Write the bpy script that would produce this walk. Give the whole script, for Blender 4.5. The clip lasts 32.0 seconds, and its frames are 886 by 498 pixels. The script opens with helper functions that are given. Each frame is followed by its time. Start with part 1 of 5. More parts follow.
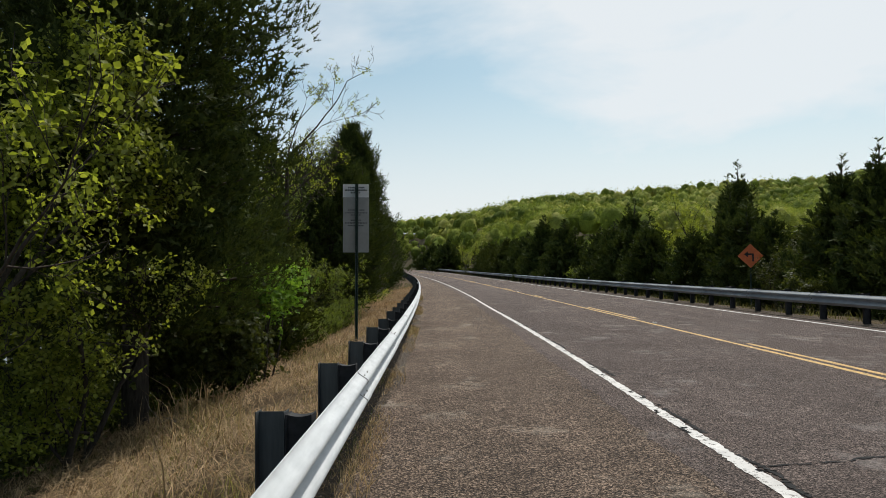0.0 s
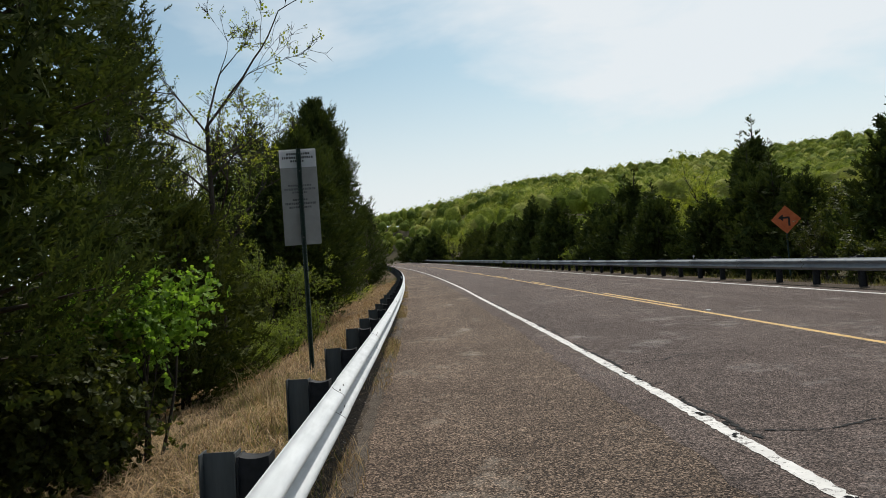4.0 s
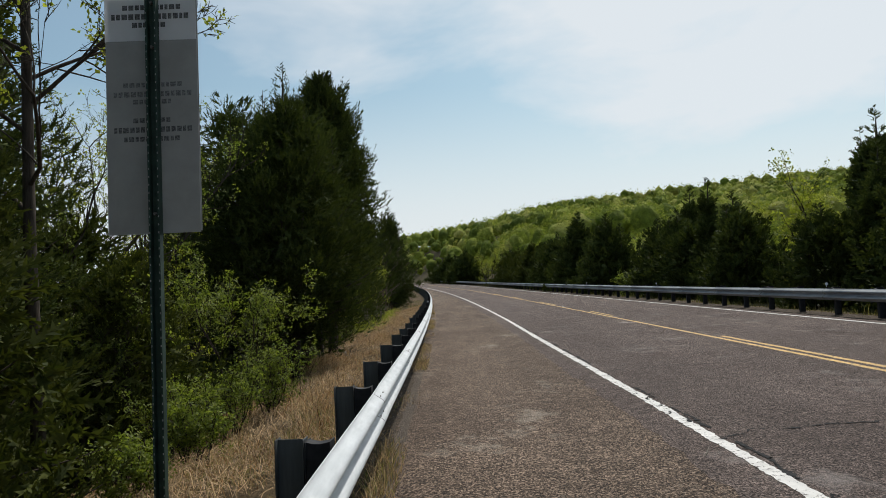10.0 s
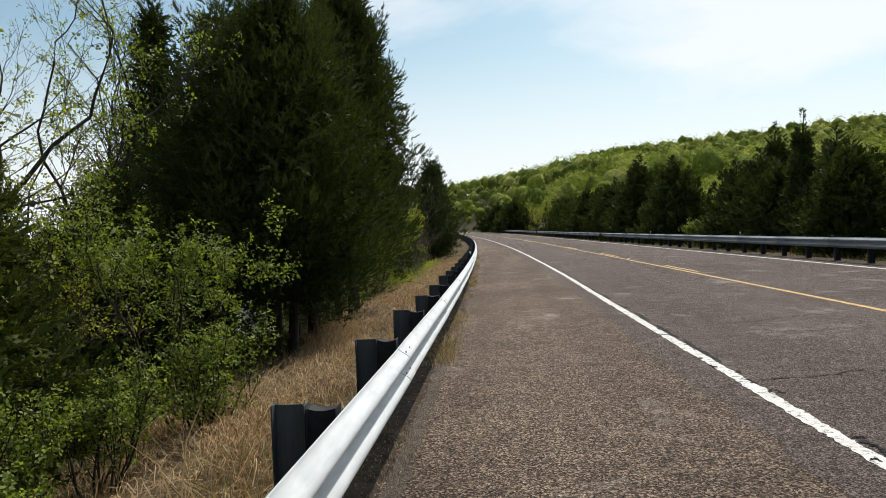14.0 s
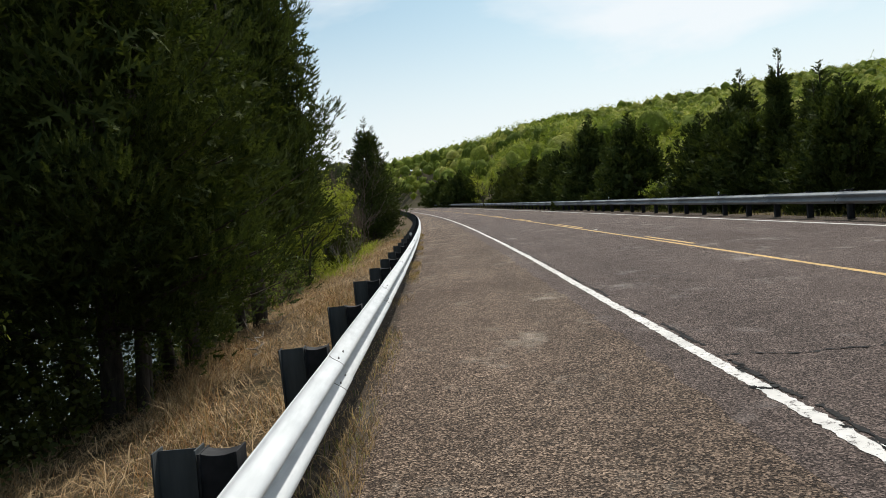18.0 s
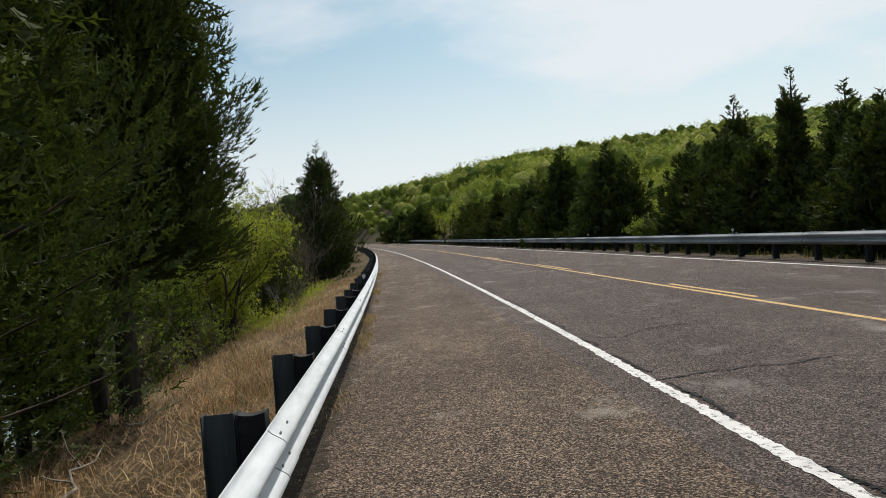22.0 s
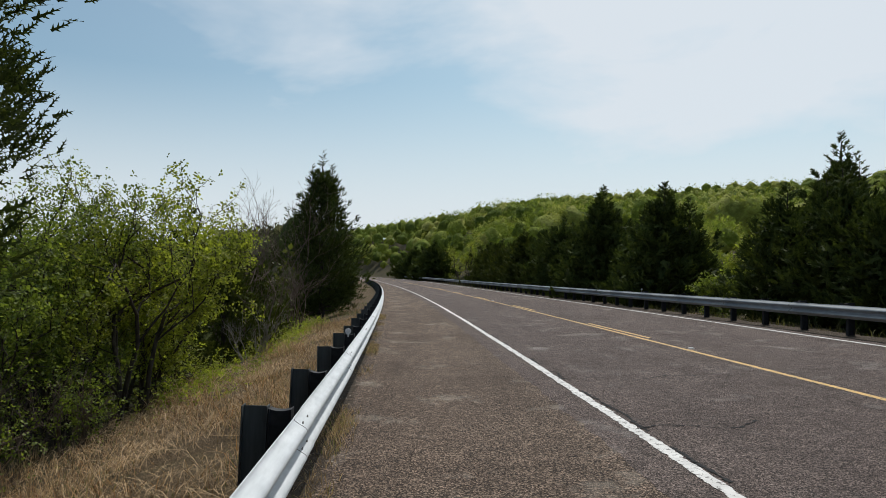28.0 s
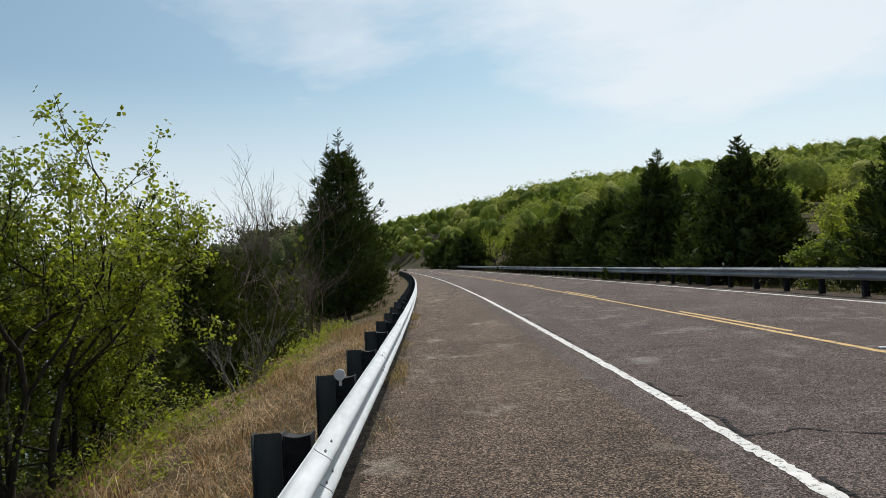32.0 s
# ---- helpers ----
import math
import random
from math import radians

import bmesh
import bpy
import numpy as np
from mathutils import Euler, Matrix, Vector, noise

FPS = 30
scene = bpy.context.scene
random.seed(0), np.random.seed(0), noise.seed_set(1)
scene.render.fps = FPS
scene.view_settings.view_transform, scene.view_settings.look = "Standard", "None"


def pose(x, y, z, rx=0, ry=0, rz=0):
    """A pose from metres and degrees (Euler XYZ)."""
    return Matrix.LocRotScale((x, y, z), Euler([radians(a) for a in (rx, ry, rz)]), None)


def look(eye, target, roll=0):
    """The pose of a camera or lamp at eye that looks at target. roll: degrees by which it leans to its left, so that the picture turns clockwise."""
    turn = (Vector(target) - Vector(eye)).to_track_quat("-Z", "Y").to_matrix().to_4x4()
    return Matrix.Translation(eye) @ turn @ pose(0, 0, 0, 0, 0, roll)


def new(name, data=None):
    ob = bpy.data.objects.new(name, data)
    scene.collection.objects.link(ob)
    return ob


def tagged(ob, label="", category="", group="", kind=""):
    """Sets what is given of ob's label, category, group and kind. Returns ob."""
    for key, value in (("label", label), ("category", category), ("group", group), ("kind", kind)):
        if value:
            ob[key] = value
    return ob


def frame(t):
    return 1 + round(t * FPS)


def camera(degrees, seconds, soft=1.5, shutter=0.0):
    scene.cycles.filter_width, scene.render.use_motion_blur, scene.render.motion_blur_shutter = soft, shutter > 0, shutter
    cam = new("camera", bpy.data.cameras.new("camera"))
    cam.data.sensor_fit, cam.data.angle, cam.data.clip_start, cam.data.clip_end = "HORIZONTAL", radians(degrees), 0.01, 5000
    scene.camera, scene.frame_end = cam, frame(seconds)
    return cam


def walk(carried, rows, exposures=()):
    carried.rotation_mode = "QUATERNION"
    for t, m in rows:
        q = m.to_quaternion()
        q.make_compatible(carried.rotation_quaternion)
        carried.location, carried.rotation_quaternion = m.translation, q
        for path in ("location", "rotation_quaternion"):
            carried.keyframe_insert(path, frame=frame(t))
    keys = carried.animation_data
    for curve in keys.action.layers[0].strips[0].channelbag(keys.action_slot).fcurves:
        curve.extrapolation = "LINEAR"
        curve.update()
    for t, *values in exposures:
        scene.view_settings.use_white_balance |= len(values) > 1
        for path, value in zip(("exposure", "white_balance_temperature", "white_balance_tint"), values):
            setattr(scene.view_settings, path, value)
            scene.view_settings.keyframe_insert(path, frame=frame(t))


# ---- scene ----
cam = camera(64.6, 32.0, 0.85)
ROWS = [
    (0.0, -0.063, 0.0, 1.416, 92.98, -0.03, -0.25),
    (0.5, -0.043, 0.522, 1.443, 93.24, 3.45, 0.25),
    (1.0, -0.019, 1.12, 1.469, 91.19, 2.29, 0.29),
    (1.5, -0.031, 1.65, 1.47, 92.7, 0.52, -1.67),
    (2.0, -0.007, 2.215, 1.485, 92.94, 2.77, -2.17),
    (2.5, 0.005, 2.77, 1.518, 90.86, 2.94, 1.45),
    (3.0, -0.051, 3.343, 1.485, 89.88, 3.29, -0.87),
    (3.5, -0.009, 3.927, 1.514, 92.35, 4.63, -1.27),
    (5.5, -0.049, 6.187, 1.51, 91.14, 0.4, -1.25),
    (6.0, -0.076, 6.771, 1.561, 91.62, 1.92, -1.3),
    (6.5, -0.065, 7.359, 1.588, 91.07, 4.26, 2.42),
    (7.0, -0.08, 7.899, 1.571, 92.96, 0.47, -0.28),
    (7.5, -0.087, 8.497, 1.592, 92.43, 0.85, -1.46),
    (8.0, -0.04, 9.045, 1.637, 90.12, 3.34, -0.79),
    (8.5, -0.105, 9.629, 1.618, 91.7, 0.46, -0.16),
    (9.0, -0.129, 10.188, 1.629, 93.77, 2.46, 1.7),
    (9.5, -0.088, 10.742, 1.66, 91.54, 4.04, 4.73),
    (10.0, -0.067, 11.374, 1.665, 94.06, 2.63, 1.25),
    (10.5, -0.022, 11.976, 1.655, 93.23, 2.3, 1.05),
    (11.0, 0.031, 12.49, 1.675, 91.92, 2.79, 2.95),
    (11.5, 0.062, 13.045, 1.677, 90.59, 3.85, 1.06),
    (12.0, 0.155, 13.621, 1.66, 89.62, 2.09, -0.27),
    (12.5, 0.171, 14.139, 1.694, 88.45, 2.47, -0.31),
    (13.0, 0.096, 14.757, 1.729, 89.62, 3.64, 2.81),
    (13.5, 0.044, 15.264, 1.714, 89.54, 5.23, 6.92),
    (14.0, -0.018, 15.856, 1.71, 90.05, 2.26, 5.26),
    (14.5, -0.011, 16.378, 1.728, 90.15, 3.19, 1.41),
    (15.0, 0.044, 16.936, 1.764, 88.84, 3.79, 1.43),
    (15.5, 0.028, 17.44, 1.749, 90.31, -0.03, -0.02),
    (17.5, -0.012, 19.765, 1.805, 91.51, 3.67, 1.54),
    (18.0, -0.043, 20.375, 1.834, 87.8, 5.54, 0.91),
    (18.5, -0.119, 20.992, 1.831, 88.18, 3.41, -0.73),
    (19.0, -0.151, 21.624, 1.825, 91.36, 5.8, 2.12),
    (19.5, -0.161, 22.16, 1.834, 89.67, 2.57, 0.71),
    (20.0, -0.18, 22.839, 1.857, 90.32, 2.39, -3.05),
    (20.5, -0.189, 23.39, 1.861, 90.13, 4.33, -1.63),
    (21.0, -0.26, 23.956, 1.848, 91.03, 0.21, -1.34),
    (21.5, -0.25, 24.548, 1.878, 90.71, 1.04, -4.33),
    (22.0, -0.215, 25.113, 1.915, 90.47, 4.81, -2.5),
    (22.5, -0.252, 25.716, 1.919, 92.85, 2.81, -1.01),
    (23.0, -0.191, 26.292, 1.924, 91.34, 0.6, -2.33),
    (23.5, -0.178, 26.836, 1.961, 89.83, -0.5, -1.15),
    (24.0, -0.23, 27.384, 1.955, 91.86, 1.76, -1.08),
    (24.5, -0.176, 27.986, 1.967, 92.29, 0.78, -1.75),
    (25.0, -0.183, 28.497, 1.983, 91.04, -0.16, 0.81),
    (25.5, -0.257, 29.067, 2.005, 91.21, 1.05, -0.52),
    (27.5, -0.319, 31.213, 2.078, 89.41, 2.36, 0.49),
    (28.0, -0.367, 31.757, 2.085, 93.71, -0.16, -1.7),
    (28.5, -0.372, 32.392, 2.099, 92.96, 0.02, -2.46),
    (29.0, -0.345, 32.925, 2.134, 91.91, 0.46, -0.62),
    (29.5, -0.409, 33.557, 2.132, 92.47, -0.98, -1.03),
    (30.0, -0.43, 34.104, 2.124, 93.31, 1.28, 0.62),
    (30.5, -0.464, 34.67, 2.148, 92.04, 1.11, 3.7),
    (31.0, -0.479, 35.207, 2.177, 92.41, 0.92, 1.1),
    (31.5, -0.469, 35.758, 2.165, 92.64, 3.09, 2.09),
    (32.0, -0.485, 36.364, 2.19, 92.86, 3.36, 1.22),
]
walk(cam, [(t, pose(x, y, z, rx, ry, rz)) for t, x, y, z, rx, ry, rz in ROWS], [(0.0, -0.06, 6500, 10), (8.5, -0.06, 6500, 10), (10.0, -0.14, 6400, 10), (12.0, -0.05, 6500, 10), (13.0, 0.0, 6500, 10), (14.0, 0.16, 6500, 10), (15.5, 0.1, 6500, 10), (18.0, 0.1, 6500, 10), (19.0, -0.02, 6500, 10), (21.5, -0.03, 6500, 10), (24.0, -0.18, 6450, 10), (25.5, -0.06, 6500, 10), (28.0, -0.2, 6250, 10), (31.3, -0.2, 6250, 10), (32.0, -0.04, 6300, 10)])

# ---- world, sun ----
SUN_AZ, SUN_EL = 24.0, 56.0          # degrees: clockwise from the road's direction, above the horizon
sky_world = bpy.data.worlds.new("sky")
scene.world = sky_world
sky_world.use_nodes = True
wn, wl = sky_world.node_tree.nodes, sky_world.node_tree.links
wn.clear()
w_out = wn.new("ShaderNodeOutputWorld")
w_bg = wn.new("ShaderNodeBackground")
w_bg.inputs["Strength"].default_value = 0.13
w_sky = wn.new("ShaderNodeTexSky")
w_sky.sky_type = "NISHITA"
w_sky.sun_disc = False
w_sky.sun_elevation = radians(SUN_EL)
w_sky.sun_rotation = radians(SUN_AZ)
w_sky.dust_density = 2.0
w_sky.air_density = 1.0
w_co = wn.new("ShaderNodeTexCoord")
w_map = wn.new("ShaderNodeMapping")
w_map.inputs["Scale"].default_value = (1.0, 1.0, 2.6)
w_map.inputs["Location"].default_value = (2.4, 0.7, 0.3)
w_n = wn.new("ShaderNodeTexNoise")
w_n.inputs["Scale"].default_value = 3.0
w_n.inputs["Detail"].default_value = 5
w_n.inputs["Roughness"].default_value = 0.56
w_n.inputs["Distortion"].default_value = 0.25
w_r = wn.new("ShaderNodeValToRGB")
w_r.color_ramp.elements[0].position = 0.44
w_r.color_ramp.elements[0].color = (0.06, 0.06, 0.06, 1)
w_r.color_ramp.elements[1].position = 0.74
w_r.color_ramp.elements[1].color = (0.84, 0.84, 0.84, 1)
w_dot = wn.new("ShaderNodeVectorMath")          # thin cloud grows brighter towards the sun
w_dot.operation = "DOT_PRODUCT"
w_dot.inputs[1].default_value = (math.sin(radians(SUN_AZ)) * math.cos(radians(SUN_EL)), math.cos(radians(SUN_AZ)) * math.cos(radians(SUN_EL)), math.sin(radians(SUN_EL)))
w_gain = wn.new("ShaderNodeMath")
w_gain.operation = "MULTIPLY_ADD"
w_gain.inputs[1].default_value = 1.8
w_add = wn.new("ShaderNodeMath")
w_add.operation = "ADD"
w_add.inputs[1].default_value = -1.16
w_tint = wn.new("ShaderNodeMixRGB")
w_tint.blend_type = "MULTIPLY"
w_tint.inputs["Fac"].default_value = 1.0
w_tint.inputs["Color2"].default_value = (0.78, 0.93, 0.85, 1)
w_mix = wn.new("ShaderNodeMixRGB")
w_mix.inputs["Color2"].default_value = (6.75, 6.98, 7.15, 1)
wl.new(w_co.outputs["Generated"], w_map.inputs["Vector"])
wl.new(w_map.outputs["Vector"], w_n.inputs["Vector"])
wl.new(w_co.outputs["Generated"], w_dot.inputs[0])
wl.new(w_dot.outputs["Value"], w_gain.inputs[0])
wl.new(w_n.outputs["Fac"], w_gain.inputs[2])
wl.new(w_gain.outputs["Value"], w_add.inputs[0])
w_sep = wn.new("ShaderNodeSeparateXYZ")
w_side = wn.new("ShaderNodeMapRange")           # a sheet of cloud lies to the right of the road, clearer sky to the left
w_side.interpolation_type = "SMOOTHSTEP"
for key, val in (("From Min", 0.0), ("From Max", 0.3), ("To Min", -0.13), ("To Max", 0.04)):
    w_side.inputs[key].default_value = val
w_sum = wn.new("ShaderNodeMath")
w_sum.operation = "ADD"
wl.new(w_sep.outputs["X"], w_side.inputs["Value"])
wl.new(w_add.outputs["Value"], w_sum.inputs[0])
wl.new(w_side.outputs["Result"], w_sum.inputs[1])
wl.new(w_sum.outputs["Value"], w_r.inputs["Fac"])
w_haze = wn.new("ShaderNodeMapRange")         # pale haze along the horizon
w_haze.interpolation_type = "SMOOTHSTEP"
for key, val in (("From Min", 0.05), ("From Max", 0.34), ("To Min", 0.92), ("To Max", 0.0)):
    w_haze.inputs[key].default_value = val
w_max = wn.new("ShaderNodeMath")
w_max.operation = "MAXIMUM"
wl.new(w_co.outputs["Generated"], w_sep.inputs["Vector"])
wl.new(w_sep.outputs["Z"], w_haze.inputs["Value"])
wl.new(w_r.outputs["Color"], w_max.inputs[0])
wl.new(w_haze.outputs["Result"], w_max.inputs[1])
wl.new(w_max.outputs["Value"], w_mix.inputs["Fac"])
wl.new(w_sky.outputs["Color"], w_tint.inputs["Color1"])
wl.new(w_tint.outputs["Color"], w_mix.inputs["Color1"])
wl.new(w_mix.outputs["Color"], w_bg.inputs["Color"])
wl.new(w_bg.outputs["Background"], w_out.inputs["Surface"])

sun_data = bpy.data.lights.new("sun", "SUN")
sun_data.energy = 3.6
sun_data.angle = radians(0.6)
sun_data.color = (1.0, 0.95, 0.87)
sun = new("sun", sun_data)
az, el = radians(SUN_AZ), radians(SUN_EL)
sun_way = Vector((math.sin(az) * math.cos(el), math.cos(az) * math.cos(el), math.sin(el)))
sun.matrix_basis = look(sun_way * 60, (0, 0, 0))


# ---- materials ----
class Mat:
    """A small builder of node materials."""

    def __init__(self, name, rough=0.8, metal=0.0, spec=0.3):
        self.m = bpy.data.materials.new(name)
        self.m.use_nodes = True
        self.n, self.l = self.m.node_tree.nodes, self.m.node_tree.links
        self.b = self.n["Principled BSDF"]
        self.out = self.n["Material Output"]
        self.b.inputs["Roughness"].default_value = rough
        self.b.inputs["Metallic"].default_value = metal
        self.b.inputs["Specular IOR Level"].default_value = spec
        self.co = self.n.new("ShaderNodeTexCoord")

    def noise(self, scale, detail=3, rough=0.55, stretch=None, distort=0.0):
        t = self.n.new("ShaderNodeTexNoise")
        t.inputs["Scale"].default_value = scale
        t.inputs["Detail"].default_value = detail
        t.inputs["Roughness"].default_value = rough
        t.inputs["Distortion"].default_value = distort
        self.place(t, stretch)
        return t.outputs["Fac"]

    def place(self, t, stretch):
        if stretch:
            mp = self.n.new("ShaderNodeMapping")
            mp.inputs["Scale"].default_value = stretch
            self.l.new(self.co.outputs["Object"], mp.inputs["Vector"])
            self.l.new(mp.outputs["Vector"], t.inputs["Vector"])
        else:
            self.l.new(self.co.outputs["Object"], t.inputs["Vector"])

    def cells(self, scale, out="Color", feature="F1", stretch=None):
        t = self.n.new("ShaderNodeTexVoronoi")
        t.feature = feature
        t.inputs["Scale"].default_value = scale
        self.place(t, stretch)
        return t.outputs[out]

    def ramp(self, fac, stops):
        r = self.n.new("ShaderNodeValToRGB")
        els = r.color_ramp.elements
        while len(els) < len(stops):
            els.new(0.5)
        for e, (p, c) in zip(els, stops):
            e.position = p
            e.color = (*c, 1) if len(c) == 3 else c
        self.l.new(fac, r.inputs["Fac"])
        return r.outputs["Color"]

    def mix(self, fac, a, b, how="MIX"):
        x = self.n.new("ShaderNodeMixRGB")
        x.blend_type = how
        for key, v in (("Fac", fac), ("Color1", a), ("Color2", b)):
            if isinstance(v, (int, float)):
                x.inputs[key].default_value = v
            elif isinstance(v, tuple):
                x.inputs[key].default_value = (*v, 1)
            else:
                self.l.new(v, x.inputs[key])
        return x.outputs["Color"]

    def colour(self, socket):
        self.l.new(socket, self.b.inputs["Base Color"])
        return self

    def rough(self, socket):
        self.l.new(socket, self.b.inputs["Roughness"])
        return self

    def bump(self, socket, strength=0.5, distance=0.01):
        b = self.n.new("ShaderNodeBump")
        b.inputs["Strength"].default_value = strength
        b.inputs["Distance"].default_value = distance
        self.l.new(socket, b.inputs["Height"])
        self.l.new(b.outputs["Normal"], self.b.inputs["Normal"])
        return self

    def island(self):
        return self.n.new("ShaderNodeNewGeometry").outputs["Random Per Island"]

    def each(self):
        return self.n.new("ShaderNodeObjectInfo").outputs["Random"]

    def translucent(self, colour, share):
        t = self.n.new("ShaderNodeBsdfTranslucent")
        self.l.new(colour, t.inputs["Color"])
        x = self.n.new("ShaderNodeMixShader")
        x.inputs["Fac"].default_value = share
        self.l.new(self.b.outputs["BSDF"], x.inputs[1])
        self.l.new(t.outputs["BSDF"], x.inputs[2])
        self.l.new(x.outputs["Shader"], self.out.inputs["Surface"])
        return self


def g(v):
    return (v, v, v)


def asphalt(name, dark, mid, light, tint_a, tint_b, grain, contrast):
    m = Mat(name, 0.9, 0, 0.2)
    dim = tuple(0.55 * c for c in mid)
    stones = m.ramp(m.cells(grain, "Color"), [(0.24, dark), (0.42, dim), (0.56, mid), (0.74, light)])
    fine = m.noise(grain * 1.1, 3, 0.75)
    col = m.mix(contrast, stones, m.ramp(fine, [(0.38, dark), (0.5, mid), (0.64, light)]))
    pits = m.ramp(m.noise(grain * 0.5, 3, 0.75), [(0.36, g(0.35)), (0.5, g(0.95)), (0.64, g(1.4))])
    col = m.mix(0.8, col, pits, "MULTIPLY")
    patch = m.ramp(m.noise(5.0, 4, 0.7), [(0.35, g(0.75)), (0.65, g(1.22))])
    col = m.mix(0.8, col, patch, "MULTIPLY")
    broad = m.ramp(m.noise(0.45, 5, 0.65), [(0.3, tint_a), (0.7, tint_b)])
    col = m.mix(1.0, col, broad, "MULTIPLY")
    worn = m.ramp(m.noise(1.1, 6, 0.68, (1.0, 0.8, 1.0)), [(0.57, g(0)), (0.72, g(0.55))])
    col = m.mix(worn, col, tuple(min(1, c * 0.95) for c in light))
    streak = m.ramp(m.noise(1.6, 3, 0.5, (1.0, 0.03, 1.0)), [(0.35, g(0.82)), (0.65, g(1.1))])
    col = m.mix(0.7, col, streak, "MULTIPLY")
    m.colour(col)
    m.bump(m.mix(0.5, m.cells(grain, "Distance"), fine), 1.0, 0.02)
    return m.m


M_LANE = asphalt("lane_asphalt", (0.008, 0.007, 0.007), (0.118, 0.102, 0.097), (0.36, 0.32, 0.3), (0.68, 0.58, 0.53), (0.97, 0.85, 0.78), 86, 0.38)
M_SHOULDER = asphalt("shoulder_asphalt", (0.006, 0.005, 0.0045), (0.118, 0.099, 0.082), (0.47, 0.415, 0.345), (0.6, 0.49, 0.43), (0.97, 0.815, 0.715), 80, 0.33)


M_LIP = asphalt("lip_asphalt", (0.03, 0.027, 0.022), (0.14, 0.12, 0.098), (0.3, 0.26, 0.215), (0.8, 0.74, 0.7), (1.05, 0.98, 0.92), 160, 0.5)


def paint_mat(name, base, worn):
    m = Mat(name, 0.7, 0, 0.3)
    chip = m.ramp(m.noise(17, 6, 0.78), [(0.545, g(0)), (0.6, g(1))])
    soil = m.ramp(m.noise(5, 4, 0.6), [(0.3, tuple(c * 0.72 for c in base)), (0.7, base)])
    m.colour(m.mix(chip, soil, worn))
    m.bump(m.noise(120, 3), 0.5, 0.004)
    return m.m


M_WHITE = paint_mat("white_line_paint", (0.74, 0.72, 0.68), (0.13, 0.12, 0.11))
M_YELLOW = paint_mat("yellow_line_paint", (0.68, 0.43, 0.135), (0.13, 0.11, 0.09))

mm = Mat("crack_tar", 0.9, 0, 0.2)
M_CRACK = mm.colour(mm.ramp(mm.noise(30), [(0.3, g(0.008)), (0.7, g(0.03))])).m

mm = Mat("grit", 0.95, 0, 0.2)
M_GRIT = mm.colour(mm.mix(0.6, mm.ramp(mm.cells(70), [(0, (0.012, 0.009, 0.006)), (0.7, (0.07, 0.052, 0.036)), (1, (0.3, 0.25, 0.19))]),
                          mm.ramp(mm.noise(7, 6, 0.75), [(0.35, (0.014, 0.01, 0.007)), (0.55, (0.085, 0.062, 0.042)), (0.72, (0.2, 0.15, 0.1))]))).bump(mm.noise(45, 5, 0.7), 1.0, 0.03).m

mm = Mat("gravel", 0.9, 0, 0.2)
M_GRAVEL = mm.colour(mm.ramp(mm.island(), [(0, (0.1, 0.08, 0.062)), (0.7, (0.3, 0.25, 0.2)), (1, (0.52, 0.46, 0.38))])).bump(mm.noise(200, 3), 0.5, 0.003).m

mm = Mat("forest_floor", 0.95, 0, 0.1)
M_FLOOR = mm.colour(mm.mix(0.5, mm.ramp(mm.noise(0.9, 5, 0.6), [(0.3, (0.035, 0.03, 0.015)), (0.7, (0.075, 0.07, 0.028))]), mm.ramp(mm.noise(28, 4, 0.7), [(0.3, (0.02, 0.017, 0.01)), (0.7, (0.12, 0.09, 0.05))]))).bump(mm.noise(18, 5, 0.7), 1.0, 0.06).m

mm = Mat("galvanised_steel", 0.5, 0.35, 0.4)
mm.colour(mm.mix(0.5, mm.ramp(mm.noise(3, 5), [(0.3, (0.42, 0.445, 0.455)), (0.7, (0.56, 0.58, 0.59))]),
                 mm.ramp(mm.noise(40, 2, 0.5, (1, 0.15, 1)), [(0.3, (0.44, 0.46, 0.47)), (0.7, (0.6, 0.62, 0.63))])))
M_RAIL = mm.rough(mm.ramp(mm.noise(9, 4), [(0.3, g(0.45)), (0.7, g(0.65))])).m

# darker copy of the galvanised steel: the far rail's shade put into the colour
mm = Mat("shaded_rail_steel", 0.5, 0.15, 0.4)
M_RAIL_SHADED = mm.colour(mm.ramp(mm.noise(3, 5), [(0.3, (0.19, 0.205, 0.215)), (0.7, (0.27, 0.285, 0.295))])).m

mm = Mat("bolt_steel", 0.6, 0.5, 0.4)
M_BOLT = mm.colour(mm.ramp(mm.noise(60), [(0.3, (0.1, 0.09, 0.08)), (0.7, (0.25, 0.24, 0.23))])).m

mm = Mat("weathered_post", 0.75, 0, 0.25)
grain = mm.noise(22, 4, 0.6, (1, 1, 0.12))
M_POST = mm.colour(mm.mix(0.4, mm.ramp(grain, [(0.3, (0.045, 0.052, 0.055)), (0.7, (0.095, 0.105, 0.105))]), mm.ramp(mm.each(), [(0, (0.04, 0.045, 0.045)), (1, (0.1, 0.1, 0.095))]))).bump(grain, 0.4, 0.006).m
# near-black, much darker than the near posts; blockouts and far posts use it
mm = Mat("rail_near_black", 0.7, 0, 0.25)
M_BLOCK = mm.colour(mm.ramp(mm.noise(18, 4), [(0.3, (0.01, 0.01, 0.011)), (0.7, (0.026, 0.026, 0.028))])).bump(mm.noise(40), 0.3, 0.004).m

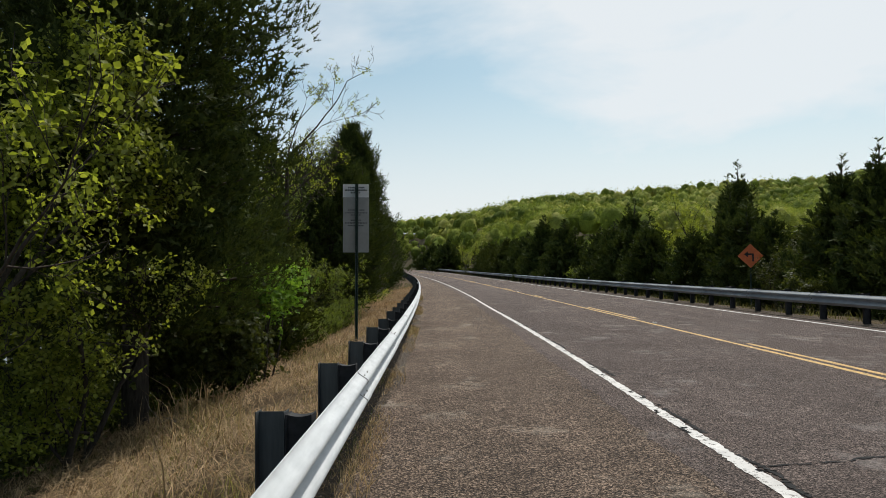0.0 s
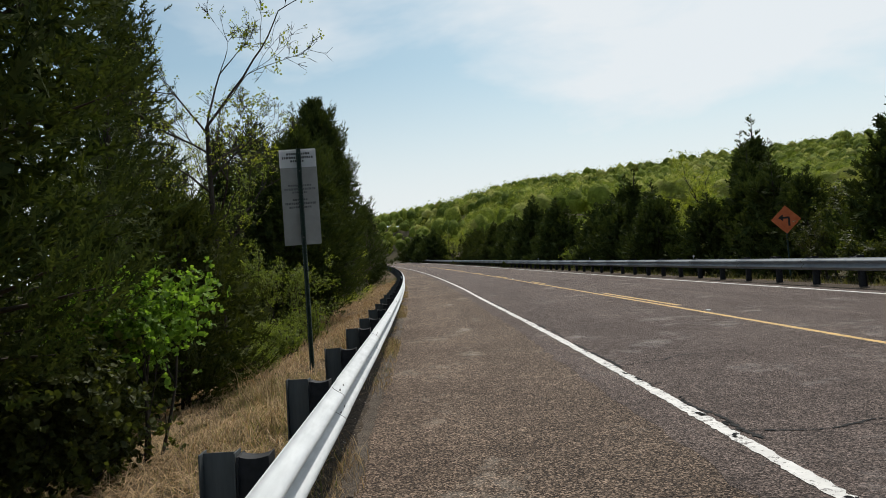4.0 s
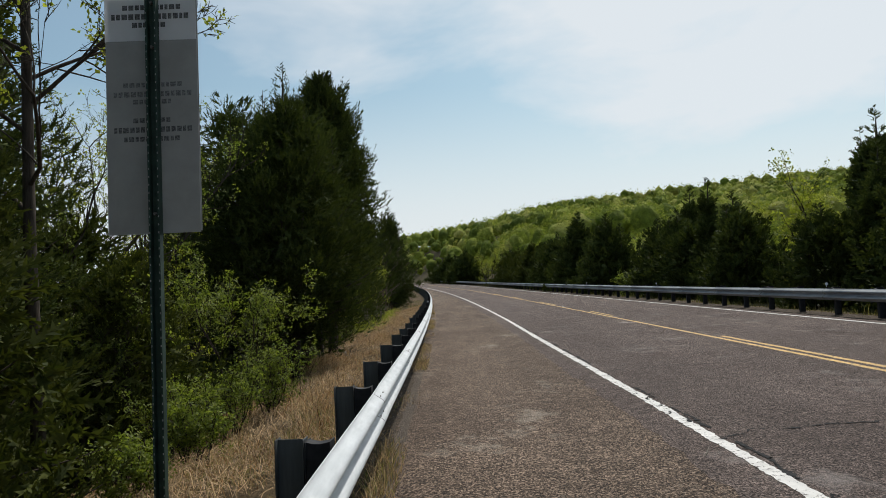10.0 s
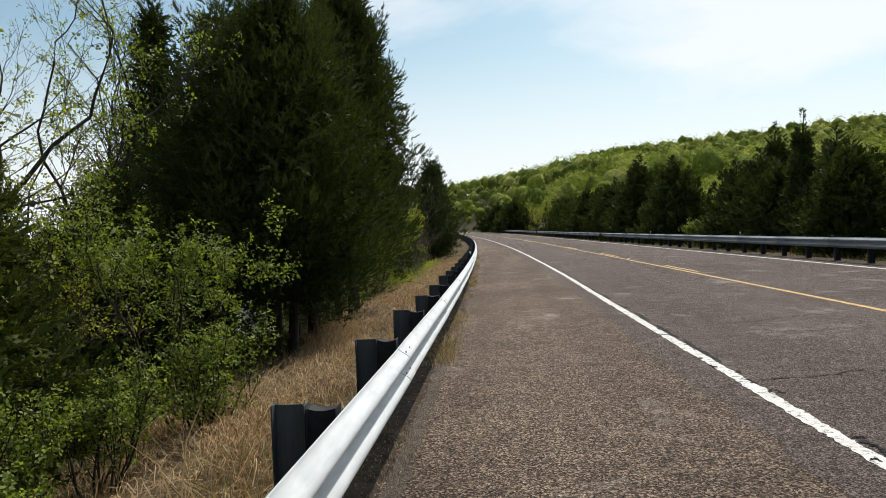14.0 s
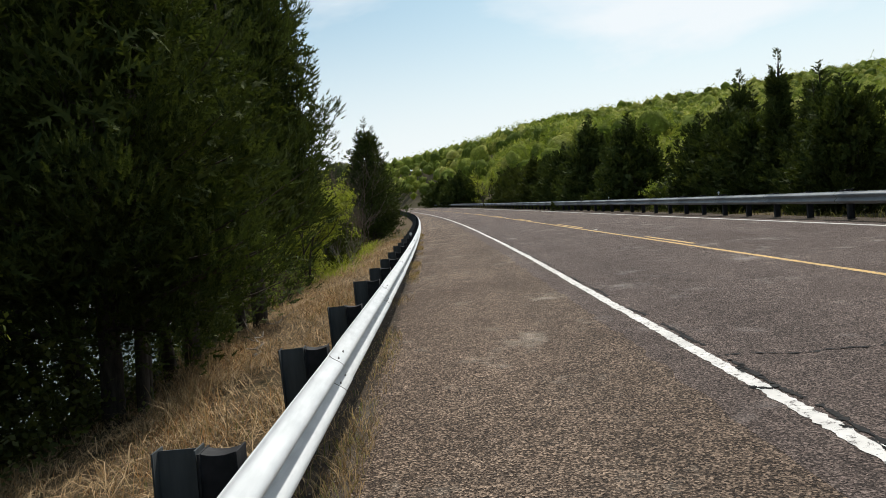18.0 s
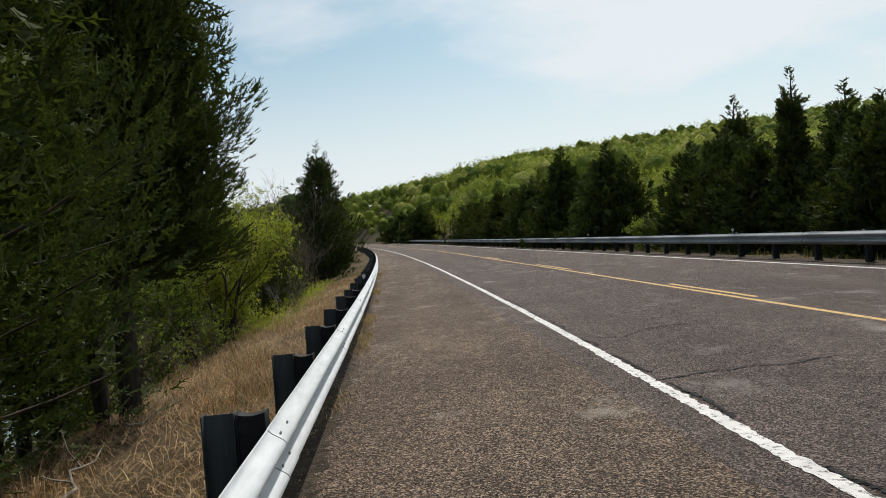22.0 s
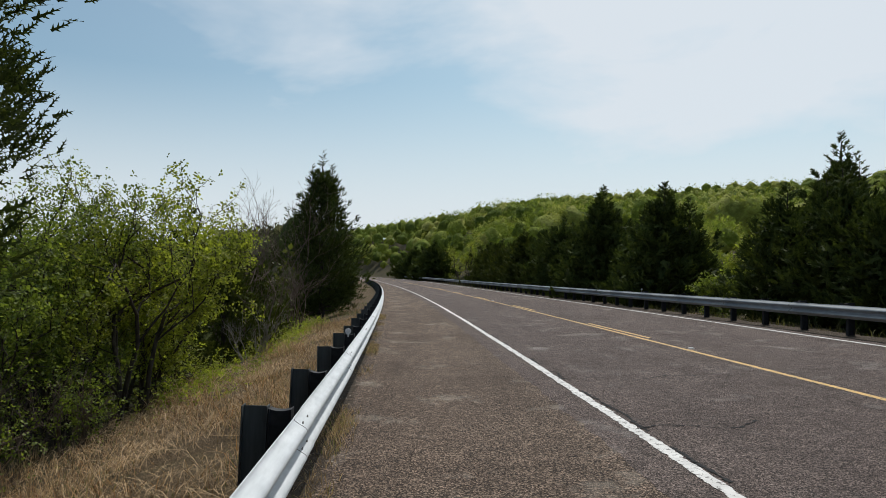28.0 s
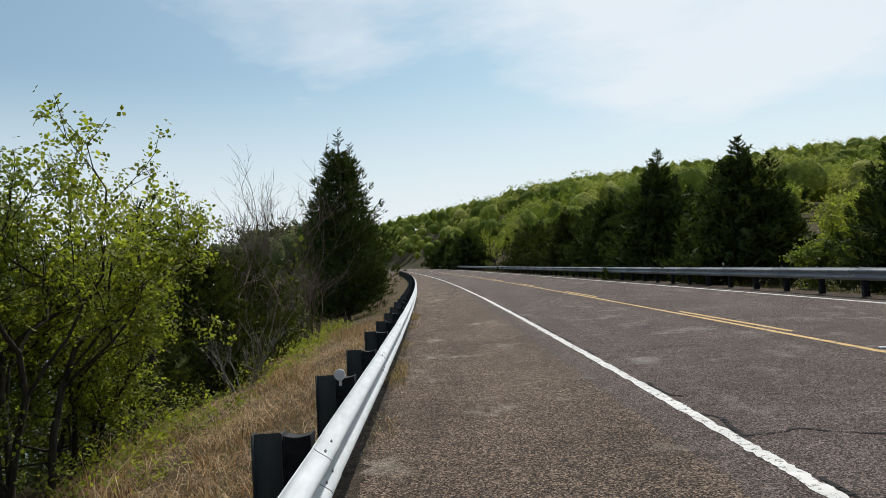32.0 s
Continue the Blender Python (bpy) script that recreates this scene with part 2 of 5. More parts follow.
mm = Mat("ground_cover", 0.95, 0, 0.15)
soil = mm.ramp(mm.noise(1.1, 6, 0.65), [(0.3, (0.035, 0.024, 0.013)), (0.5, (0.1, 0.066, 0.036)), (0.7, (0.05, 0.055, 0.02))])
M_GROUND = mm.colour(mm.mix(0.6, soil, mm.ramp(mm.noise(35, 4, 0.7), [(0.35, (0.02, 0.015, 0.009)), (0.65, (0.2, 0.145, 0.08))]))).bump(mm.noise(22, 5, 0.7), 1.0, 0.05).m


def leaf_mat(name, a, b, share, rough=0.6, glow=(1.5, 1.6, 0.75), spec=0.25):
    m = Mat(name, rough, 0, spec)
    c = m.ramp(m.island(), [(0.0, a), (1.0, b)])
    c = m.mix(0.5, c, m.ramp(m.noise(0.8, 2), [(0.35, g(0.6)), (0.65, g(1.25))]), "MULTIPLY")
    m.colour(c)
    bright = m.mix(1.0, c, glow, "MULTIPLY")
    m.translucent(bright, share)
    return m.m


M_CEDAR = leaf_mat("cedar_scale_leaves", (0.028, 0.041, 0.012), (0.084, 0.102, 0.027), 0.2, 0.75, (1.5, 1.6, 0.75), 0.08)
M_CEDAR_BROWN = leaf_mat("juniper_olive_leaves", (0.03, 0.04, 0.01), (0.085, 0.095, 0.022), 0.22, 0.75, (1.5, 1.6, 0.75), 0.08)
M_SPRING = leaf_mat("spring_leaves", (0.08, 0.11, 0.02), (0.25, 0.29, 0.06), 0.45)
M_OAK = leaf_mat("young_oak_leaves", (0.13, 0.155, 0.022), (0.32, 0.335, 0.06), 0.52)
M_BROAD = leaf_mat("broad_green_leaves", (0.1, 0.19, 0.025), (0.24, 0.36, 0.06), 0.5)
# dull olive; shade on foliage under the trees is put into this colour
M_UNDER = leaf_mat("dark_undergrowth_leaves", (0.04, 0.05, 0.012), (0.11, 0.12, 0.03), 0.4)
mm = Mat("woodland_leaves", 0.8, 0, 0.05)
crowns = mm.ramp(mm.cells(0.13), [(0.2, (0.13, 0.17, 0.035)), (0.4, (0.21, 0.26, 0.05)), (0.6, (0.3, 0.34, 0.07)), (0.8, (0.4, 0.4, 0.12))])
crowns = mm.mix(0.85, crowns, mm.ramp(mm.noise(1.4, 4, 0.75), [(0.35, g(0.65)), (0.65, g(1.25))]), "MULTIPLY")
M_WOODS = mm.colour(crowns).translucent(mm.mix(1.0, crowns, (1.5, 1.6, 0.75), "MULTIPLY"), 0.28).bump(mm.noise(1.6, 4, 0.75), 1.0, 0.9).m
# darker copy of the woodland leaves, with the far woods' dimness in its colour
mm = Mat("dim_woods_leaves", 0.85, 0, 0.05)
M_DIM_WOODS = mm.colour(mm.mix(0.7, mm.ramp(mm.cells(0.12), [(0.2, (0.06, 0.075, 0.025)), (0.5, (0.11, 0.13, 0.04)), (0.8, (0.16, 0.15, 0.06))]), mm.ramp(mm.noise(1.2, 4, 0.7), [(0.35, g(0.6)), (0.65, g(1.2))]), "MULTIPLY")).m
M_DRY = leaf_mat("dry_grass", (0.11, 0.072, 0.034), (0.66, 0.485, 0.265), 0.3, 0.8, (1.1, 1.0, 0.85))
M_STRAW = leaf_mat("bleached_straw", (0.12, 0.075, 0.036), (0.64, 0.46, 0.26), 0.25, 0.7, (1.1, 1.0, 0.85))
M_RUST = leaf_mat("rusty_grass", (0.13, 0.062, 0.026), (0.56, 0.33, 0.15), 0.3, 0.8, (1.1, 1.0, 0.8))
M_FARGRASS = leaf_mat("mixed_grass", (0.06, 0.05, 0.02), (0.22, 0.2, 0.09), 0.3, 0.8)
M_OLIVE = leaf_mat("olive_grass", (0.1, 0.1, 0.025), (0.42, 0.38, 0.14), 0.35, 0.75, (1.2, 1.2, 0.75))
M_GREENGRASS = leaf_mat("green_grass", (0.06, 0.085, 0.02), (0.16, 0.17, 0.05), 0.35, 0.7)

mm = Mat("bark", 0.9, 0, 0.2)
gr = mm.noise(16, 5, 0.65, (1, 1, 0.18))
M_BARK = mm.colour(mm.ramp(gr, [(0.3, (0.02, 0.016, 0.012)), (0.7, (0.085, 0.068, 0.052))])).bump(gr, 0.9, 0.02).m
mm = Mat("pale_bark", 0.9, 0, 0.2)
gr = mm.noise(16, 5, 0.65, (1, 1, 0.18))
M_PALE = mm.colour(mm.ramp(gr, [(0.3, (0.09, 0.08, 0.065)), (0.7, (0.28, 0.25, 0.21))])).bump(gr, 0.7, 0.01).m

mm = Mat("brown_twigs", 0.9, 0, 0.2)
M_TWIG = mm.colour(mm.ramp(mm.noise(9, 4, 0.6), [(0.3, (0.08, 0.055, 0.04)), (0.7, (0.2, 0.15, 0.115))])).m

mm = Mat("lake_water", 0.12, 0, 0.5)
mm.b.inputs["Base Color"].default_value = (0.03, 0.045, 0.045, 1)
M_WATER = mm.bump(mm.noise(2.2, 4, 0.6), 0.35, 0.06).m

mm = Mat("sign_back", 0.5, 0.0, 0.4)
M_SIGN = mm.colour(mm.ramp(mm.noise(4, 5, 0.6), [(0.3, (0.25, 0.245, 0.23)), (0.7, (0.33, 0.325, 0.31))])).m
mm = Mat("sign_white", 0.5, 0, 0.4)
M_SIGN_WHITE = mm.colour(mm.ramp(mm.noise(5, 4), [(0.3, g(0.74)), (0.7, g(0.82))])).translucent(mm.ramp(mm.noise(5), [(0.3, g(0.75)), (0.7, g(0.82))]), 0.35).m
mm = Mat("faded_stencil_ink", 0.7)
M_INK = mm.colour(mm.ramp(mm.noise(90, 3), [(0.4, g(0.06)), (0.7, g(0.22))])).m
mm = Mat("pale_stencil_ink", 0.7)
M_INK_PALE = mm.colour(mm.ramp(mm.noise(90, 3), [(0.4, g(0.1)), (0.7, g(0.26))])).m
mm = Mat("green_sign_post", 0.6, 0.2, 0.4)
M_SIGNPOST = mm.colour(mm.ramp(mm.noise(14, 4), [(0.3, (0.012, 0.028, 0.022)), (0.7, (0.03, 0.06, 0.045))])).m
mm = Mat("orange_sheeting", 0.5, 0, 0.5)
M_ORANGE = mm.colour(mm.ramp(mm.noise(6, 3), [(0.3, (0.62, 0.13, 0.03)), (0.7, (0.72, 0.19, 0.05))])).translucent(mm.ramp(mm.noise(6), [(0.3, (0.7, 0.15, 0.03)), (0.7, (0.75, 0.2, 0.05))]), 0.12).m
mm = Mat("black_legend", 0.6)
M_BLACK = mm.colour(mm.ramp(mm.noise(20), [(0.3, g(0.012)), (0.7, g(0.03))])).m
mm = Mat("reflector_white", 0.25, 0, 0.5)
M_REFLECT = mm.colour(mm.ramp(mm.cells(80), [(0, g(0.6)), (1, g(0.85))])).m


# ---- the road's line ----
BEND_FROM, BEND = 4.64, 0.000855     # where the left-hand bend begins, and its curvature
BANK = 0.0165


def road_z(s):
    a = min(s, 54.75)
    z = 0.0163 * a + 8.77e-5 * a * a
    if s > 54.75:
        b = min(s, 400) - 54.75
        c = min(b, 120)
        z += 0.0259 * b + 4.4e-5 * c * c + 4.4e-5 * 240 * max(0.0, min(b - 120, 80)) * 0.5
    return z


def at(s, off, h=0.0):
    """The place s metres along the road, off metres to its right, h above its surface."""
    d = max(0.0, s - BEND_FROM)
    th = BEND * d
    x = -(1 - math.cos(th)) / BEND if d else 0.0
    y = BEND_FROM + math.sin(th) / BEND if d else s
    return Vector((x + off * math.cos(th), y + off * math.sin(th), road_z(s) + BANK * max(0.0, min(off, 11.0)) + h))


def heading(s):
    return math.degrees(BEND * max(0.0, s - BEND_FROM))


def ease(x, a, b):
    u = min(1.0, max(0.0, (x - a) / (b - a)))
    return u * u * (3 - 2 * u)


LAKE = -3.4
HILL_AZ = [-14, -8, -4, -1, 0, 1.5, 3.3, 5.6, 10, 16, 21, 27, 35, 50, 80]           # degrees right of the first heading
HILL_FAR = [640, 600, 560, 530, 510, 490, 470, 440, 430, 430, 430, 430, 430, 430, 430]  # how far the crest lies
HILL_TOP = [31, 35, 38, 39.5, 41, 42.8, 44, 46, 46, 46.6, 47.5, 47.5, 47.5, 48, 47]       # how high it stands


def hill_height(x, y):
    far, turn = math.hypot(x, y), math.degrees(math.atan2(x, y))
    crest, top = np.interp(turn, HILL_AZ, HILL_FAR), np.interp(turn, HILL_AZ, HILL_TOP)
    if turn < -14 or turn > 120:
        return 0.0
    u = max(0.0, (far - 45) / (crest - 45))
    return float(top * (min(u, 1) ** 1.5 - 0.35 * ease(u, 1.0, 1.6)))


def ground_h(s, off):
    """Height of the ground over the road's line."""
    p = at(s, off)
    n = noise.noise(Vector((p.x * 0.35, p.y * 0.35, 0))) * 0.5 + noise.noise(Vector((p.x * 1.1, p.y * 1.1, 5))) * 0.25
    if off < -0.4:
        d = -0.4 - off
        h = -0.02 - 0.10 * min(d, 1.6) - 0.30 * max(0.0, min(d, 5.5) - 1.6) - 0.42 * max(0.0, min(d, 40) - 5.5)
        h *= 1 - 0.8 * ease(s, 75, 150)
        h += 0.22 * n * ease(d, 0.6, 2.5)
        far = ease(d, 130, 270)
        z = max(p.z + h, LAKE - 2.0)
        return z * (1 - far) + (LAKE + 10 + 2 * n) * far
    if off > 9.9:
        d = off - 9.9
        h = -0.03 - 0.06 * min(d, 6) + 0.25 * n * ease(d, 0.8, 3) + hill_height(p.x, p.y) * ease(d, 4, 30)
        return p.z + (1.0 - p.z) * ease(d, 8, 90) + h
    return p.z - 0.06


TAB_S, TAB_O = np.arange(-12, 160, 0.5), np.arange(-14, 24, 0.4)
TABLE = np.array([[ground_h(s, o) for o in TAB_O] for s in TAB_S])


def ground_fast(ss, oo):
    """ground_h for many places near the road."""
    a, b = np.clip((ss + 12) / 0.5, 0, len(TAB_S) - 2.001), np.clip((oo + 14) / 0.4, 0, len(TAB_O) - 2.001)
    i, j = a.astype(int), b.astype(int)
    u, v = a - i, b - j
    return (1 - u) * ((1 - v) * TABLE[i, j] + v * TABLE[i, j + 1]) + u * ((1 - v) * TABLE[i + 1, j] + v * TABLE[i + 1, j + 1])


def at_fast(ss, oo):
    d = np.maximum(0.0, ss - BEND_FROM)
    th = BEND * d
    return -(1 - np.cos(th)) / BEND + oo * np.cos(th), np.where(d > 0, BEND_FROM + np.sin(th) / BEND, ss) + oo * np.sin(th)


# ---- mesh helpers ----
def mesh_np(name, verts, faces, mat=None):
    """A mesh from arrays: verts (n, 3), faces (m, k), or a list of such face arrays."""
    sets = faces if isinstance(faces, list) else [faces]
    me = bpy.data.meshes.new(name)
    me.vertices.add(len(verts))
    me.vertices.foreach_set("co", np.asarray(verts, np.float32).ravel())
    loops = np.concatenate([f.ravel() for f in sets]).astype(np.int32)
    sizes = np.concatenate([np.full(len(f), f.shape[1]) for f in sets])
    me.loops.add(len(loops))
    me.loops.foreach_set("vertex_index", loops)
    me.polygons.add(len(sizes))
    me.polygons.foreach_set("loop_start", (np.cumsum(sizes) - sizes).astype(np.int32))
    me.update(calc_edges=True)
    if mat:
        me.materials.append(mat)
    return me


def smooth(me):
    me.polygons.foreach_set("use_smooth", [True] * len(me.polygons))
    return me


def bm_mesh(name, bm, mat):
    me = bpy.data.meshes.new(name)
    bm.to_mesh(me)
    bm.free()
    me.materials.append(mat)
    return me


def part(name, me, parent, m=None, label=""):
    """Links a mesh (or a bmesh with its material) as one part under a thing or part."""
    ob = new(name, me)
    ob.parent = parent
    if m is not None:
        ob.matrix_basis = m
    return tagged(ob, label)


def box(bm, size, centre, bevel=0.0, m=None):
    geom = bmesh.ops.create_cube(bm, size=1.0)["verts"]
    for v in geom:
        v.co = Vector((v.co.x * size[0] + centre[0], v.co.y * size[1] + centre[1], v.co.z * size[2] + centre[2]))
        if m:
            v.co = m @ v.co
    if bevel:
        edges = {e for v in geom for e in v.link_edges}
        bmesh.ops.bevel(bm, geom=list(edges), offset=bevel, segments=2, affect="EDGES", profile=0.5)


class Tubes:
    """Gathers tapered tubes into one mesh."""

    def __init__(self):
        self.v, self.f, self.n = [], [], 0

    def add(self, pts, radii, sides=5):
        pts = np.asarray(pts, float)
        k = len(pts)
        d = np.gradient(pts, axis=0)
        d /= np.linalg.norm(d, axis=1)[:, None] + 1e-9
        ref = np.where(np.abs(d[:, 2:3]) > 0.9, [[1.0, 0, 0]], [[0, 0, 1.0]])
        u = np.cross(d, ref)
        u /= np.linalg.norm(u, axis=1)[:, None] + 1e-9
        w = np.cross(d, u)
        a = np.linspace(0, 2 * np.pi, sides, endpoint=False)
        ring = pts[:, None] + np.asarray(radii)[:, None, None] * (np.cos(a)[None, :, None] * u[:, None] + np.sin(a)[None, :, None] * w[:, None])
        i, j = np.meshgrid(np.arange(k - 1), np.arange(sides), indexing="ij")
        jn = (j + 1) % sides
        q = np.stack([i * sides + j, i * sides + jn, (i + 1) * sides + jn, (i + 1) * sides + j], -1).reshape(-1, 4)
        self.v.append(ring.reshape(-1, 3))
        self.f.append(q + self.n)
        self.n += k * sides

    def mesh(self, name, mat):
        return smooth(mesh_np(name, np.concatenate(self.v), np.concatenate(self.f), mat))


def scatter(template, tris, pos, way, size, rng):
    """Copies of a small template (z along its stem) at pos, pointed along way, turned at random."""
    way = way / (np.linalg.norm(way, axis=1)[:, None] + 1e-9)
    ref = rng.normal(size=way.shape)
    u = np.cross(way, ref)
    u /= np.linalg.norm(u, axis=1)[:, None] + 1e-9
    w = np.cross(way, u)
    size = np.asarray(size)[:, None, None]
    t = template[None] * size
    v = pos[:, None] + t[..., 0:1] * u[:, None] + t[..., 1:2] * w[:, None] + t[..., 2:3] * way[:, None]
    f = tris[None] + (np.arange(len(pos)) * len(template))[:, None, None]
    return v.reshape(-1, 3), f.reshape(-1, 3)


def feather(n, spread, width, rng):
    """A flat-ish plume: n thin leaflets along a stem of length 1."""
    v, f = [], []
    for i in range(n):
        z = 0.08 + 0.85 * i / n
        side = 1 if i % 2 else -1
        lean = rng.uniform(-0.5, 0.5)
        reach = spread * (1 - 0.55 * z) * rng.uniform(0.8, 1.2)
        tip = (side * reach * math.cos(lean), reach * math.sin(lean) * side, z + reach * rng.uniform(0.5, 0.95))
        b = len(v)
        v += [(0, 0, z - width), (0, 0.02 * side, z + width), tip]
        f.append((b, b + 1, b + 2))
    b = len(v)
    v += [(-width, 0, 0), (width, 0, 0), (0, 0, 1.15)]
    f.append((b, b + 1, b + 2))
    return np.array(v), np.array(f)


def leaf_tuft(n, length, width, rng):
    """n folded leaves around a twig's end."""
    v, f = [], []
    for i in range(n):
        a = rng.uniform(0, 6.28)
        up = rng.uniform(-0.35, 0.8)
        d = np.array([math.cos(a) * math.cos(up), math.sin(a) * math.cos(up), math.sin(up)])
        o = np.array([0, 0, rng.uniform(0, 0.6)]) + d * 0.15
        s = np.cross(d, [0, 0, 1.0])
        s = s / (np.linalg.norm(s) + 1e-9)
        nrm = np.cross(s, d)
        ln = length * rng.uniform(0.7, 1.2)
        b = len(v)
        v += [o, o + d * ln * 0.5 + s * width * ln + nrm * 0.08 * ln, o + d * ln, o + d * ln * 0.5 - s * width * ln + nrm * 0.08 * ln]
        f += [(b, b + 1, b + 2), (b, b + 2, b + 3)]
    return np.array(v), np.array(f)


R = np.random.default_rng
PLUME = feather(7, 0.29, 0.09, R(1))
SPRIG = feather(5, 0.42, 0.15, R(2))
TUFT = leaf_tuft(4, 1.0, 0.36, R(3))
BIG_TUFT = leaf_tuft(7, 1.1, 0.4, R(4))
CLUMP = leaf_tuft(5, 1.1, 0.5, R(5))
CLUMP = (CLUMP[0], CLUMP[1][::2])


def tree_base(name, s, off, label, category, group=""):
    p = at(s, off)
    e = new(name)
    e.matrix_basis = pose(p.x, p.y, ground_h(s, off) - 0.08)
    return tagged(e, label, category, group)


# ---- trees ----
FORMS = {"oval": (0.48, 0.75, 3.0), "cone": (0.72, 0.85, 5.0), "spire": (1.1, 0.85, 6.0), "full": (0.6, 0.6, 3.0)}   # taper, width of the skirt, how soon it is full


def cedar(name, s, off, height, radius, seed, label, foliage=None, form="oval", skirt=0.12, boughs=5.0, sprays=60, spray=0.2, tip=0.5, core=1.0, candles=0, group="", trunks=1):
    """A red cedar: trunk, upswept boughs that end in feathered points, and a dark close-set inside."""
    rng = R(seed)
    e = tree_base(name, s, off, label, "tree", group)
    stem, wood = Tubes(), Tubes()
    lean = rng.normal(0, 0.02, 2)
    zs = np.linspace(0, height * 0.94, 9)
    line = np.stack([lean[0] * zs + 0.05 * np.sin(zs), lean[1] * zs + 0.05 * np.cos(zs * 1.3), zs], 1)
    r0 = 0.014 * height + 0.03
    stem.add(line, r0 * (1 - zs / height) + 0.012, 8)
    for j in range(trunks - 1):
        a = rng.uniform(0, 6.28)
        side = np.array([math.cos(a), math.sin(a), 0]) * rng.uniform(0.25, 0.6)
        zz = np.linspace(-0.1, height * 0.6, 6)
        stem.add(np.stack([side[0] * (1 + 0.15 * zz), side[1] * (1 + 0.15 * zz), zz], 1), r0 * rng.uniform(0.55, 0.85) * (1 - 0.9 * zz / height), 6)
    power, foot, quick = FORMS[form]
    pos, way, siz = [], [], []
    ph = rng.uniform(0, 6.28, 3)

    def reach(u, a):
        return 1.12 * radius * (1 - u) ** power * (foot + (1 - foot) * np.minimum(1, quick * u)) * (1 + 0.07 * np.sin(2 * a + ph[0] + 5 * u) + 0.06 * np.sin(5 * a + ph[1] - 7 * u))

    body = height * ((0.86 if spray < 0.3 else 0.81) if candles else 1.0)
    count = int(boughs * height * (radius + 0.6))
    for i in range(count):
        u = (i + rng.uniform(0, 1)) / count
        u = u ** 1.12
        a = rng.uniform(0, 2 * math.pi)
        L = max(0.2, float(reach(u, a)) * rng.choice([0.78, 0.9, 1.0, 1.1]) * rng.uniform(0.93, 1.05))
        rise = rng.uniform(0.05, 0.4) + 0.9 * u ** 1.5
        top = body * (skirt + (1 - skirt) * u)
        h = max(body * skirt * 0.8, top - 0.5 * L * rise)
        k = 5
        q = np.linspace(0, 1, k)
        base = np.array([np.interp(h, zs, line[:, 0]), np.interp(h, zs, line[:, 1]), h])
        d = np.array([math.cos(a), math.sin(a), 0])
        droop = rng.uniform(0, 0.25) * (1 - u)
        path = base + d * (L * q)[:, None] + np.array([0, 0, 1]) * (L * (rise * q ** 1.6 - droop * q))[:, None]
        if i % 2 == 0:
            wood.add(path, np.linspace(r0 * 0.26 * (1 - u) + 0.008, 0.004, k), 3)
        # the bough's foliage: a spindle that runs out into an upturned point
        n = int(sprays * (0.3 + 0.7 * min(1.3, L / 1.6)))
        tq = 1.0 - 0.75 * rng.uniform(0, 1, n) ** 1.25
        tw = d * rng.uniform(0.35, 0.8) + np.array([0, 0, rng.uniform(0.5, 1.0) + 0.6 * u])
        tw /= np.linalg.norm(tw)
        c = np.stack([np.interp(tq, q, path[:, j]) for j in range(3)], 1)
        w0 = (0.13 * L + 0.12) * np.clip(1.05 - np.abs(tq - 0.62) / 0.62, 0.05, 1)
        jit = np.clip(rng.normal(0, 1, (n, 3)), -1.3, 1.3) * np.array([1, 1, 0.8])
        pos.append(c + jit * w0[:, None])
        along = np.where((tq > 0.8)[:, None], tw, d * 0.8 + np.array([0, 0, 0.35 + 0.5 * u]))
        way.append(along + jit * 0.32 + rng.normal(0, 0.2, (n, 3)))
        siz.append(rng.uniform(0.65, 1.2, n) * spray * (1.25 - 0.4 * tq))
        m = 9
        g0 = np.linspace(0, 1, m)
        pos.append(path[-1] + tw * (tip * rng.uniform(0.4, 1.1) * g0)[:, None] + rng.normal(0, 0.02, (m, 3)))
        way.append(tw + rng.normal(0, 0.3, (m, 3)))
        siz.append(spray * (1.0 - 0.55 * g0) * rng.uniform(0.8, 1.2, m))
    for j in range(candles):                     # leading shoots with short side twigs, sky between them
        a, r = rng.uniform(0, 6.28), (0.0 if j == 0 else rng.uniform(0.15, 0.45) * radius)
        z1 = height * (1.0 if j == 0 else rng.uniform(0.82, 0.95))
        z0 = z1 - rng.uniform(0.18, 0.28) * height
        n = 60
        q = rng.uniform(0, 1, n)
        b = rng.uniform(0, 6.28, n)
        tilt0 = rng.normal(0, 0.06, 2)
        c = np.stack([line[-1, 0] + r * math.cos(a) + tilt0[0] * q, line[-1, 1] + r * math.sin(a) + tilt0[1] * q, z0 + (z1 - z0) * q], 1)
        side = np.stack([np.cos(b), np.sin(b), rng.uniform(0.35, 0.9, n)], 1)
        c += side * ((0.42 * (1 - q) ** 1.2 + 0.02) * rng.uniform(0, 1, n))[:, None]
        stem.add(np.array([(c[:, 0].mean(), c[:, 1].mean(), z0 - 0.3), (line[-1, 0] + r * math.cos(a), line[-1, 1] + r * math.sin(a), z1)]), [0.03, 0.006], 4)
        pos.append(c)
        way.append(side)
        siz.append((1.15 - 0.6 * q) * spray * rng.uniform(0.7, 1.2, n) * (1.35 if spray < 0.3 else 0.8))
    pos = np.concatenate(pos)
    pos[:, 2] = np.minimum(pos[:, 2], height * 1.02)
    v, f = scatter(*(PLUME if spray < 0.3 else SPRIG), pos, np.concatenate(way), np.concatenate(siz), rng)
